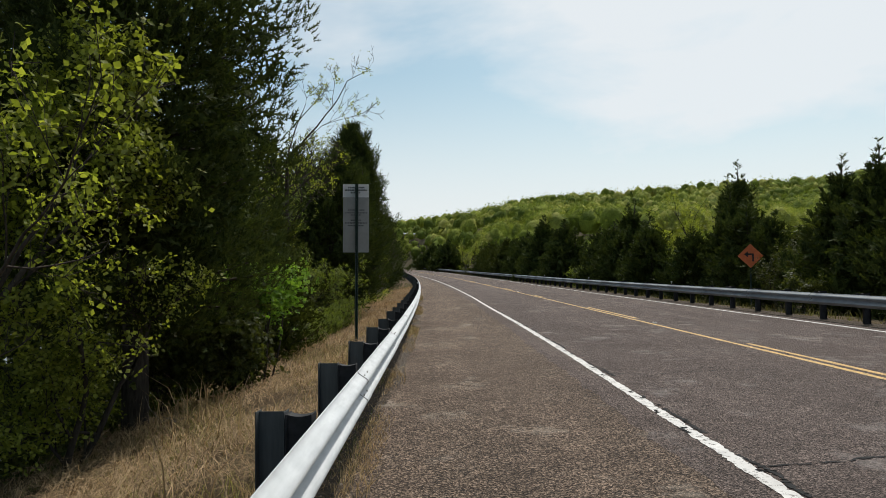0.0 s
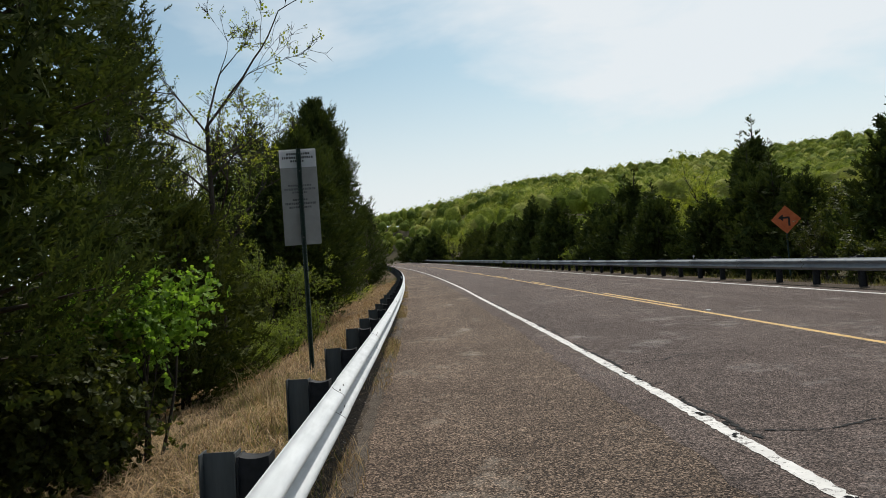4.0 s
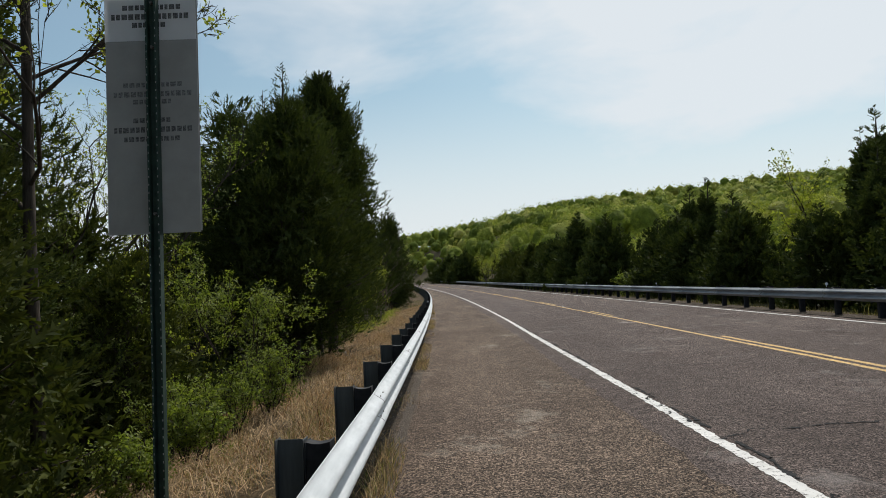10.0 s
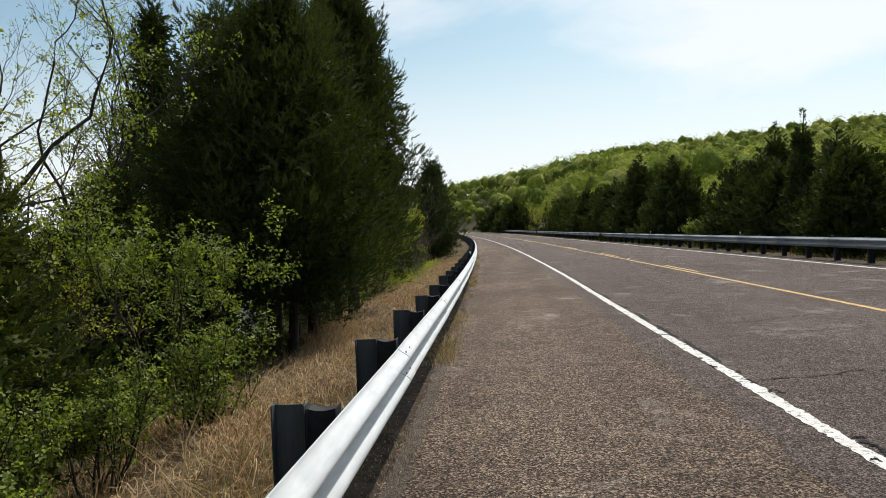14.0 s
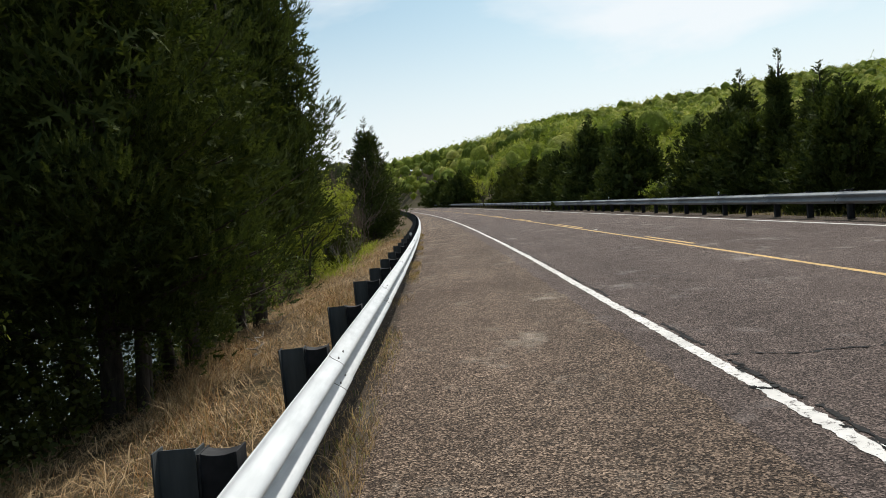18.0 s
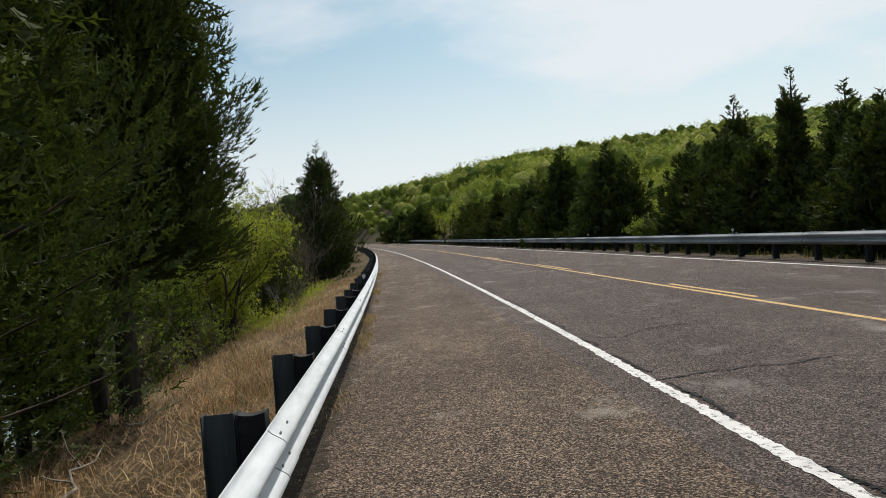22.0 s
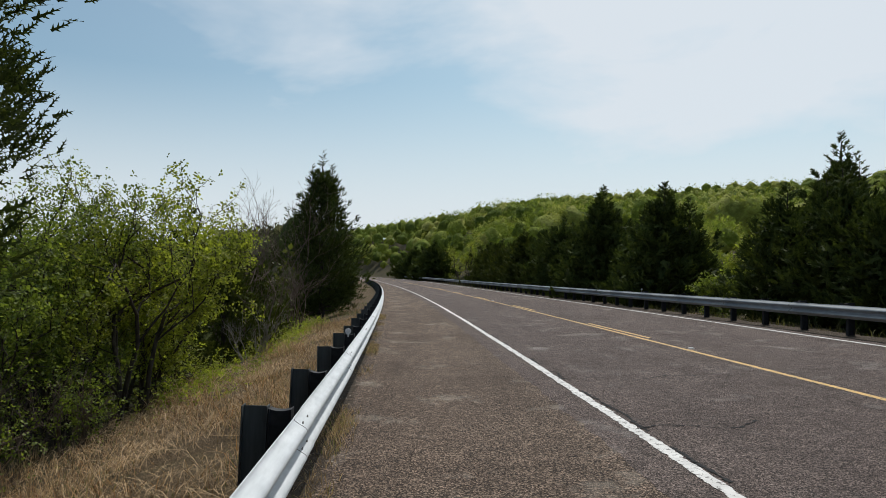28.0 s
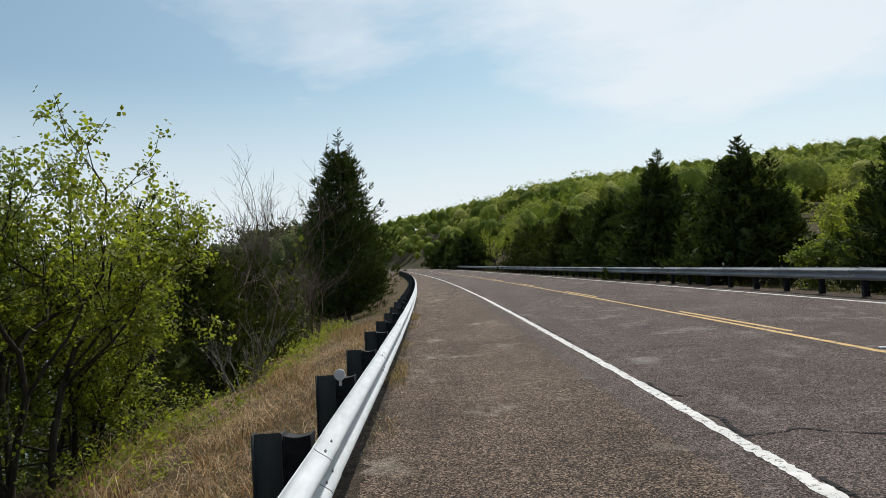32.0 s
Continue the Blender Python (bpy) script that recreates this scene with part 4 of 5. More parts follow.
# ---- signs ----
def sign_by_rail(s, off):
    p = at(s, off)
    z0 = ground_h(s, off)
    e = tagged(new("road_sign"), "back of a tall pale sign on a dark green post", "sign")
    e.matrix_basis = pose(p.x, p.y, z0 - 0.1, 0.0, -0.2, 3)
    bm = bmesh.new()
    H = 3.7 - z0 + 0.1
    channel = [(-0.034, -0.025), (-0.022, -0.025), (-0.02, 0.019), (0.02, 0.019), (0.022, -0.025), (0.034, -0.025), (0.034, 0.031), (-0.034, 0.031)]
    face = bm.faces.new([bm.verts.new((x, y, 0)) for x, y in channel])
    lid = bmesh.ops.extrude_face_region(bm, geom=[face])["geom"]
    bmesh.ops.translate(bm, vec=(0, 0, H), verts=[x for x in lid if isinstance(x, bmesh.types.BMVert)])
    bmesh.ops.recalc_face_normals(bm, faces=bm.faces)
    part("sign_post", bm_mesh("sign_post", bm, M_SIGNPOST), e, label="dark green perforated steel post")
    # pale chips on the post's face stand for sky showing through its holes
    bm = bmesh.new()
    for k in range(int(H / 0.05) - 4):
        for x in (-0.028, 0.028):
            box(bm, (0.005, 0.001, 0.012), (x, -0.0257, 0.15 + k * 0.05))
    tagged(part("perforation", bm_mesh("perforation", bm, M_SIGN), e), kind="stuff")
    zb, zt, W = 2.155 - z0 + 0.1, 3.69 - z0 + 0.1, 0.575
    bm = bmesh.new()
    box(bm, (W, 0.005, zt - zb - 0.29), (-0.02, 0.04, (zb + zt - 0.29) / 2), 0.0015)
    main = part("panel", bm_mesh("panel", bm, M_SIGN), e, label="grey-white aluminium back")
    bm = bmesh.new()
    box(bm, (W + 0.004, 0.005, 0.30), (-0.025, 0.046, zt - 0.145), 0.0015)
    top = part("top_panel", bm_mesh("top_panel", bm, M_SIGN_WHITE), e, label="white top panel with stencilled lines")
    bm = bmesh.new()
    box(bm, (W * 0.98, 0.004, zt - zb - 0.02), (-0.01, 0.055, (zb + zt) / 2), 0.0015)
    part("front_panel", bm_mesh("front_panel", bm, M_SIGN), e)

    def bars(rows, mat, parent, y):
        rng = R(5)
        for zc, x0, x1, h in rows:
            bm = bmesh.new()
            x = x0
            while x < x1:
                w = rng.uniform(0.018, 0.034)
                box(bm, (w, 0.002, h), (x + w / 2, y, zc), 0)
                x += w + 0.009
            part("lettering", bm_mesh("lettering", bm, mat), parent)

    bars([(zt - 0.07, -0.2, 0.14, 0.032), (zt - 0.13, -0.27, 0.21, 0.036), (zt - 0.185, -0.14, 0.06, 0.032)], M_INK, top, 0.0425)
    m0 = zt - 0.30
    bars([(m0 - 0.28, -0.2, 0.14, 0.03), (m0 - 0.34, -0.26, 0.22, 0.034), (m0 - 0.39, -0.14, 0.1, 0.03)], M_INK_PALE, main, 0.0365)
    bars([(m0 - 0.51, -0.14, 0.08, 0.03), (m0 - 0.57, -0.26, 0.22, 0.034), (m0 - 0.63, -0.2, 0.14, 0.03)], M_INK, main, 0.0365)
    bm = bmesh.new()
    for zz in (zt - 0.06, zt - 0.35, zb + 0.12):
        bmesh.ops.create_cone(bm, cap_ends=True, segments=8, radius1=0.012, radius2=0.009, depth=0.02, matrix=pose(0, -0.004, zz, 90))
    part("bolt", bm_mesh("bolt", bm, M_BOLT), e)
    return e


sign_by_rail(15.7, -1.87)


def orange_sign(s, off, zc):
    p = at(s, off)
    z0 = ground_h(s, off)
    e = tagged(new("warning_sign"), "orange diamond warning sign with a black arrow on a thin post", "sign")
    e.matrix_basis = pose(p.x, p.y, z0 - 0.1, 0, 0, -12)
    zc = zc - z0 + 0.1
    bm = bmesh.new()
    box(bm, (0.05, 0.05, zc + 0.4), (0, 0.03, (zc + 0.4) / 2), 0.006)
    part("sign_post", bm_mesh("sign_post", bm, M_SIGNPOST), e)
    bm = bmesh.new()
    box(bm, (0.72, 0.006, 0.72), (0, 0, 0), 0.002, pose(0, 0, zc, 0, 45, 0))
    plate = part("plate", bm_mesh("plate", bm, M_ORANGE), e)
    bm = bmesh.new()
    box(bm, (0.07, 0.003, 0.3), (0.1, -0.006, zc - 0.08))
    box(bm, (0.24, 0.003, 0.07), (0.0, -0.006, zc + 0.07))
    for t in (0.0, 0.04, 0.08, 0.12):
        box(bm, (0.04, 0.003, 0.22 - t * 1.6), (-0.12 - t, -0.006, zc + 0.07))
    part("arrow", bm_mesh("arrow", bm, M_BLACK), plate)
    return e


orange_sign(29.0, 13.2, 2.66)


# ---- trees on the lake side ----
cedar("cedar_tree", 10.0, -4.35, 11.5, 2.5, 101, "tall dense dark green cedar on the bank", skirt=0.17, boughs=5.8, sprays=100, spray=0.19, core=1.2)
cedar("cedar_tree", 12.4, -7.4, 8.8, 1.8, 90, "dark cedar behind the front row", skirt=0.12, boughs=3.5, sprays=36, spray=0.24)
leafy("oak_tree", 6.7, -5.2, 7.2, 102, "young oak with yellow-green spring leaves overhanging the bank", foliage=M_OAK, leaves=4, size=0.068, depth=5, spread=0.6, lean=(0.0, -0.03), wide=0.66, jitter=0.08, fork=(2, 4), first=0.34, leafed=0.8, lift=0.1, radius=0.06)
leafy("oak_tree", 5.6, -4.3, 4.6, 75, "slender young oak with yellow-green spring leaves", foliage=M_OAK, leaves=3, size=0.06, depth=5, spread=0.5, wide=0.62, jitter=0.07, leafed=0.5, radius=0.035, bare_to=0.15)
leafy("oak_tree", 8.2, -4.4, 2.9, 100, "low young oak with yellow-green leaves under the cedar", foliage=M_OAK, stems=2, leaves=4, size=0.05, depth=4, spread=0.6, wide=0.6, jitter=0.1)
leafy("oak_tree", 8.6, -5.6, 8.2, 103, "young oak with yellow-green spring leaves", foliage=M_OAK, leaves=3, size=0.068, depth=5, spread=0.6, wide=0.6, jitter=0.14, fork=(2, 3), first=0.36)
# one bush's lit top and shaded foot are put into two leaf colours
leafy("bush", 12.0, -3.08, 2.0, 104, "lit top of a bush in bright green broad leaves", "bush", M_BROAD, stems=6, leaves=4, size=0.052, depth=3, spread=0.5, tuft=BIG_TUFT, first=0.68, wide=0.5, keep=0.36, radius=0.02, bare_to=0.68)
leafy("bush", 11.4, -3.3, 1.3, 96, "bush of broad leaves, the shade under the trees put into its dark colour", "bush", M_UNDER, stems=6, leaves=4, size=0.06, depth=3, spread=0.6, tuft=BIG_TUFT, first=0.5)
leafy("bush", 11.7, -4.4, 2.4, 98, "bush of broad leaves, the shade under the trees put into its dark colour", "bush", M_UNDER, stems=6, leaves=4, size=0.075, depth=3, spread=0.8, tuft=BIG_TUFT)
cedar("juniper", 16.6, -4.2, 3.7, 1.45, 105, "olive-green juniper with loose drooping sprays", M_CEDAR_BROWN, skirt=0.06, boughs=9, sprays=60, spray=0.15, tip=0.25)
cedar("juniper", 21.7, -4.9, 3.2, 1.3, 106, "olive-green juniper with loose drooping sprays", M_CEDAR_BROWN, skirt=0.05, boughs=9, sprays=60, spray=0.15, tip=0.25)
cedar("cedar_tree", 17.6, -5.6, 8.6, 1.7, 89, "open cedar with sky showing through", form="cone", skirt=0.2, boughs=3.2, sprays=80, spray=0.18, core=0.2, tip=0.4)
cedar("cedar_tree", 20.2, -6.3, 8.8, 1.7, 107, "open cedar with sky showing through", form="cone", skirt=0.2, boughs=3.2, sprays=75, spray=0.18, core=0.2, tip=0.4)
cedar("cedar_tree", 22.0, -7.8, 9.0, 1.7, 108, "open cedar with sky showing through", form="cone", skirt=0.2, boughs=3.0, sprays=60, spray=0.2, core=0.2, tip=0.4)
spreading_tree("bare_tree", 17.6, -3.8, 5.0, [((1.0, -0.45, 0.6), 1.6, 1.0), ((0.12, 0.2, 1.0), 1.1, 1.0), ((-0.6, 0.3, 1.0), 1.1, 0.97), ((-1.0, -0.4, 0.75), 1.2, 0.9), ((0.6, 0.8, 0.8), 1.2, 0.85), ((0.9, 0.1, 0.9), 1.0, 0.8), ((-0.5, -0.8, 0.8), 1.0, 0.75), ((0.8, -0.6, 0.7), 1.1, 0.65), ((-0.9, 0.4, 0.7), 1.0, 0.6)], 317, "spreading nearly bare tree with a few new leaves", M_OAK, 0.16, 0.05)
cedar("cedar_tree", 31.5, -9.4, 5.6, 1.8, 81, "dark cedar low on the bank behind the others", skirt=0.05, boughs=3.5, sprays=36, spray=0.24, core=0.7)
cedar("cedar_tree", 28.4, -8.8, 4.3, 1.7, 82, "dark cedar low on the bank behind the others", skirt=0.05, boughs=3.5, sprays=36, spray=0.24, core=0.7)
cedar("cedar_tree", 30.2, -7.1, 8.6, 1.15, 74, "slim dark cedar standing behind the broad one", form="cone", skirt=0.05, boughs=4.5, sprays=50, spray=0.2, tip=0.5)
cedar("juniper", 27.2, -6.3, 4.2, 1.4, 79, "low dark juniper behind the young trees", skirt=0.05, boughs=5, sprays=44, spray=0.2, tip=0.4)
cedar("juniper", 36.6, -5.6, 2.6, 0.8, 83, "low dark juniper beside the cedar trunks", skirt=0.03, boughs=6, sprays=40, spray=0.2, tip=0.3)
for i, (s, o, h) in enumerate([(21.6, -7.0, 7.6), (24.6, -7.6, 9.0), (27.4, -8.2, 9.8), (30.6, -9.0, 10.4), (32.4, -9.8, 10.8), (29.0, -10.2, 10.6), (26.0, -10.0, 10.0), (33.6, -8.8, 10.0), (26.2, -7.2, 8.8), (28.8, -7.8, 9.8), (25.4, -8.6, 9.4), (31.0, -8.2, 10.0)]):
    leafy("bare_tree", s, o, h, 60 + i, "slender tree with sparse new leaves", foliage=(M_SPRING, M_OAK)[i % 2], leaves=3, size=0.05, depth=5, spread=0.3, wide=0.45, first=0.42, fork=(2, 4), keep=0.6, radius=0.065, leafed=0.3, jitter=0.06, bend=0.34)
cedar("juniper", 22.8, -6.1, 4.4, 1.3, 73, "olive-green juniper in the tangle on the bank", M_CEDAR_BROWN, skirt=0.05, boughs=6, sprays=44, spray=0.18, tip=0.3)
leafy("oak_tree", 24.2, -6.7, 6.0, 72, "young oak with sparse yellow-green leaves on the bank", foliage=M_OAK, leaves=4, size=0.05, depth=5, spread=0.4, wide=0.55, jitter=0.08, leafed=0.55, radius=0.05, bare_to=0.2)
leafy("oak_tree", 26.0, -5.6, 4.0, 71, "low young oak with yellow-green leaves beside the cedar", foliage=M_OAK, stems=2, leaves=4, size=0.05, depth=4, spread=0.5, wide=0.6, jitter=0.08, leafed=0.6, radius=0.03, bare_to=0.2)
leafy("sapling", 23.8, -3.75, 3.3, 92, "young tree with bright yellow-green leaves", foliage=M_SPRING, stems=3, leaves=5, size=0.04, depth=4, spread=0.4, wide=0.5, jitter=0.06, leafed=0.6, radius=0.022)
leafy("sapling", 23.0, -5.0, 3.6, 91, "young tree with bright yellow-green leaves", foliage=M_OAK, stems=3, leaves=5, size=0.04, depth=4, spread=0.4, wide=0.5, jitter=0.06, leafed=0.22, radius=0.025)
leafy("sapling", 21.0, -5.6, 3.8, 93, "young tree with bright yellow-green leaves", foliage=M_SPRING, stems=3, leaves=5, size=0.04, depth=4, spread=0.4, wide=0.5, jitter=0.06, leafed=0.22, radius=0.025)
for i, (s, o, h) in enumerate([(22.7, -2.95, 1.15), (21.3, -3.3, 1.05), (19.6, -3.1, 0.8), (20.5, -3.7, 1.2), (18.3, -3.3, 0.7)]):
    leafy("bush", s, o, h, 111 + i, "low leafy bush in fresh green at the edge of the trees", "bush", M_SPRING, stems=8, leaves=5, size=0.032, depth=3, spread=0.6, jitter=0.05, leafed=0.5, first=0.5, wide=0.4)
cedar("cedar_tree", 29.4, -4.45, 8.5, 3.05, 113, "broad dense dark cedar with spiky upturned tips", form="full", skirt=0.2, boughs=5.0, sprays=130, spray=0.17, candles=6, trunks=3, tip=0.75)
cedar("cedar_tree", 32.0, -4.3, 8.0, 1.9, 85, "dark cedar between two broad ones", form="full", skirt=0.22, boughs=4.5, sprays=90, spray=0.18, candles=2, trunks=2)
cedar("cedar_tree", 35.4, -4.0, 9.6, 2.3, 114, "broad dense dark cedar leaning over the grass", form="full", skirt=0.25, boughs=8.0, sprays=200, spray=0.17, trunks=2, tip=0.5, core=1.4)
cedar("cedar_tree", 32.6, -6.6, 8.8, 2.2, 115, "dark cedar behind the front row", skirt=0.2, boughs=3.5, sprays=40, spray=0.24, core=0.6, trunks=2)
cedar("cedar_tree", 36.6, -6.6, 8.8, 1.9, 116, "dark cedar behind the front row", skirt=0.22, boughs=3.5, sprays=40, spray=0.24, core=0.6, trunks=2)
for s, o, h, seed, m, n, lf in ((44.3, -4.9, 5.2, 117, 0, 3, 5), (44.2, -5.7, 5.1, 78, 1, 3, 5), (45.6, -5.8, 5.3, 95, 0, 3, 5), (45.2, -6.8, 5.5, 118, 1, 3, 5), (46.6, -5.6, 3.2, 119, 0, 3, 4), (43.0, -6.6, 5.7, 77, 1, 2, 5), (46.4, -7.6, 5.6, 76, 1, 3, 4)):
    leafy("sapling", s, o, h, seed, ("crooked dark-stemmed sapling with layered yellow-green leaves", "multi-stemmed sapling with fresh yellow-green leaves")[m], foliage=(M_OAK, M_SPRING)[m], stems=n, leaves=lf, size=0.055, depth=4, spread=0.3, wide=0.55, jitter=0.09, leafed=0.72, bare_to=0.27, radius=0.05, fork=(3, 4), bend=0.4, lift=0.16)
cedar("juniper", 49.0, -5.2, 4.2, 0.7, 120, "slim olive-green juniper among the shrubs", M_CEDAR_BROWN, form="cone", skirt=0.05, boughs=5, sprays=26, spray=0.2, tip=0.4, core=0.25)
cedar("juniper", 51.4, -4.9, 3.0, 1.3, 121, "low olive-green juniper among the shrubs", M_CEDAR_BROWN, skirt=0.05, boughs=6, sprays=30, spray=0.22, tip=0.3)
cedar("juniper", 55.0, -5.0, 3.2, 1.4, 94, "low olive-green juniper among the shrubs", M_CEDAR_BROWN, skirt=0.05, boughs=6, sprays=30, spray=0.22, tip=0.3)
for i, (s, o, h, n) in enumerate([(52.2, -4.6, 5.4, 5), (56.5, -4.7, 6.4, 5), (60.0, -5.0, 6.2, 5), (58.2, -3.8, 3.0, 7)]):
    leafy("bare_bush", s, o, h, 122 + i, "bare grey-brown shrub with fine upright twigs", "bush", stems=n, leaves=0, depth=4, bark=M_TWIG, spread=0.55, wide=0.45, radius=0.03, fork=(2, 4), first=0.4)
for i, (s, o, h) in enumerate([(39.8, -5.0, 1.7), (41.4, -5.6, 2.1), (42.8, -6.6, 2.4), (41.8, -4.6, 1.2)]):
    leafy("bare_bush", s, o, h, 66 + i, "thin grey brush with fine tangled twigs above the water", "bush", stems=7, leaves=1, size=0.04, leafed=0.3, foliage=M_SPRING, depth=4, bark=M_TWIG, spread=0.7, wide=0.5, radius=0.018, fork=(2, 4), first=0.4)
leafy("bare_bush", 50.0, -3.9, 1.8, 93, "bare russet shrub with fine upright twigs", "bush", stems=9, leaves=0, depth=3, bark=M_PALE, spread=0.7, wide=0.45)
cedar("cedar_tree", 67.4, -3.75, 8.6, 2.55, 124, "cone-shaped dark cedar standing by the bend", form="full", skirt=0.07, boughs=5, sprays=40, spray=0.25, tip=0.3, candles=4)
for i, (s, o, h) in enumerate([(75, -5, 6), (82, -4.5, 5), (92, -5, 6), (104, -5, 6.5), (120, -5, 7)]):
    cedar("cedar_tree", s, o, h, 1.7, 130 + i, "dark cedar along the bend", form="cone", skirt=0.04, boughs=3, sprays=14, spray=0.5, tip=0.3)



def dead_branch(s0, o0, s1, o1, seed, radius, label, on_road=False):
    """A crooked stick lying on the ground, with a few side twigs."""
    rng = R(seed)
    p = at(s0, o0)
    e = tagged(new("fallen_branch"), label, "branch")
    z0 = p.z if on_road else ground_h(s0, o0)
    e.matrix_basis = pose(p.x, p.y, z0)
    n = 9
    pts = []
    for k in range(n):
        q = k / (n - 1)
        s, o = s0 + (s1 - s0) * q, o0 + (o1 - o0) * q
        w = at(s, o)
        z = w.z if on_road else ground_h(s, o)
        wob = 0.0 if on_road else 0.05
        pts.append((w.x - p.x + rng.normal(0, wob), w.y - p.y + rng.normal(0, wob), z - z0 + radius + (0.0 if on_road else 0.06 + abs(rng.normal(0, 0.05)))))
    t = Tubes()
    t.add(pts, np.linspace(radius, radius * 0.35, n), 6)
    part("stem", t.mesh("stem", M_PALE), e)
    if not on_road:
        for k in (2, 4, 6):
            t = Tubes()
            a = np.array(pts[k])
            d = np.array([rng.normal(0, 0.25), rng.normal(0, 0.25), rng.uniform(0.05, 0.3)])
            t.add([a, a + d * 0.6 + rng.normal(0, 0.02, 3), a + d * 1.2], [radius * 0.5, radius * 0.35, radius * 0.15], 4)
            part("twig", t.mesh("twig", M_PALE), e)
    return e


dead_branch(30.2, -2.7, 32.4, -3.2, 5, 0.022, "pale dead branch lying in the dry grass")
dead_branch(33.4, -3.4, 34.6, -2.9, 6, 0.014, "pale dead branch lying in the dry grass")
dead_branch(17.05, 1.9, 17.3, 2.02, 7, 0.006, "thin brown stick lying on the shoulder", True)
dead_branch(8.6, -3.2, 9.8, -3.9, 8, 0.012, "pale dead branch under the trees")

# ---- trees beyond the far lane ----
FAR = [(21.2, 15.4, 5.8, 2.2, "oval", 2, 0), (24.0, 15.6, 6.6, 2.0, "cone", 3, 0), (26.6, 15.6, 6.5, 1.8, "cone", 3, 0), (31.2, 15.2, 4.8, 1.6, "oval", 1, 0), (33.6, 15.2, 5.7, 1.9, "oval", 2, 0),
       (36.0, 15.6, 6.6, 1.6, "cone", 2, 0), (38.3, 16.9, 8.4, 1.9, "cone", 4, 0), (37.2, 13.9, 4.6, 1.5, "oval", 1, 0), (43.6, 13.9, 5.5, 1.9, "oval", 2, 0), (46.4, 15.0, 6.4, 2.0, "cone", 3, 0),
       (48.9, 14.4, 7.6, 1.25, "spire", 1, 0), (51.0, 14.2, 5.6, 1.9, "oval", 1, 0), (53.6, 14.6, 6.4, 2.1, "oval", 2, 0), (56.4, 14.2, 6.2, 2.0, "oval", 1, 0), (56.8, 16.4, 8.3, 2.2, "cone", 2, 0),
       (65.4, 13.4, 7.7, 2.3, "cone", 3, 0), (69.6, 14.2, 6.6, 2.2, "oval", 1, 0), (75.8, 13.6, 9.2, 2.4, "cone", 3, 0), (80.5, 14.0, 7.8, 2.5, "oval", 1, 0), (86.0, 14.0, 8.2, 2.6, "oval", 1, 0),
       (91.5, 14.2, 7.8, 2.6, "oval", 1, 0), (97.0, 13.2, 8.3, 2.3, "cone", 2, 1), (104.0, 14.0, 8.2, 2.8, "oval", 1, 1), (112.0, 14.0, 8.6, 2.8, "oval", 1, 1), (120.0, 14.2, 8.8, 2.8, "oval", 1, 1),
       (166.0, 13.2, 12.4, 4.0, "cone", 1, 0), (178.0, 14.0, 11.0, 4.0, "cone", 1, 0), (192.0, 13.2, 13.0, 4.2, "cone", 1, 0), (205.0, 14.0, 12.0, 4.0, "cone", 1, 0)]
for i, (s, o, top, r, form, n, brown) in enumerate(FAR):
    cedar("cedar_tree", s, o, top - ground_h(s, o) + 0.08, r * (1.15 if s < 60 else 1.3), 151 + i, ("pointed dark cedar with a spire behind the far guardrail", "broad dark cedar behind the far guardrail", "brownish dark cedar behind the far guardrail")[2 if brown else int(form == "oval")],
          M_CEDAR_BROWN if brown else None, form, 0.02, 4.0 if s < 60 else 2.4 if s < 130 else 1.0, 26 if s < 60 else 20, 0.36 if s < 60 else 0.5 if s < 130 else 0.9, 0.3, 1.0 if s < 60 else 0.6 if s < 130 else 0.3, n, "cedars beyond the far lane")
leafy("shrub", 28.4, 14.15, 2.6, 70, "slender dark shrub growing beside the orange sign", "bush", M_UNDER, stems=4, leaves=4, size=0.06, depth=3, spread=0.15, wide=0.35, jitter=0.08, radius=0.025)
for i, (s, o, h, m) in enumerate([(39.6, 14.2, 5.9, 0), (60.2, 13.4, 1.9, 1), (62.5, 15.6, 3.6, 0), (29.4, 15.3, 4.3, 2), (24.6, 12.9, 1.5, 2), (41.6, 16.2, 4.6, 1), (135, 13.4, 7.2, 0), (142, 16, 6.5, 1), (150, 15, 6.5, 0)]):
    leafy("leafy_tree", s, o, h, 170 + i, ("small broad-leaved tree in fresh yellow-green", "small broad-leaved tree in fresh green", "small shaded tree in dull green")[m], foliage=(M_OAK, M_SPRING, M_UNDER)[m], stems=3, leaves=3, size=0.1, depth=4, spread=0.5, wide=0.45, fork=(2, 3))


# ---- woods on the hill and the far shore ----
def ball(times, radius):
    bm = bmesh.new()
    bmesh.ops.create_icosphere(bm, subdivisions=times, radius=radius)
    v, f = np.array([tuple(x.co) for x in bm.verts]), np.array([[y.index for y in x.verts] for x in bm.faces])
    bm.free()
    return v, f


HEARTS = [ball(1, 0.66), ball(2, 0.62), ball(2, 0.56)]


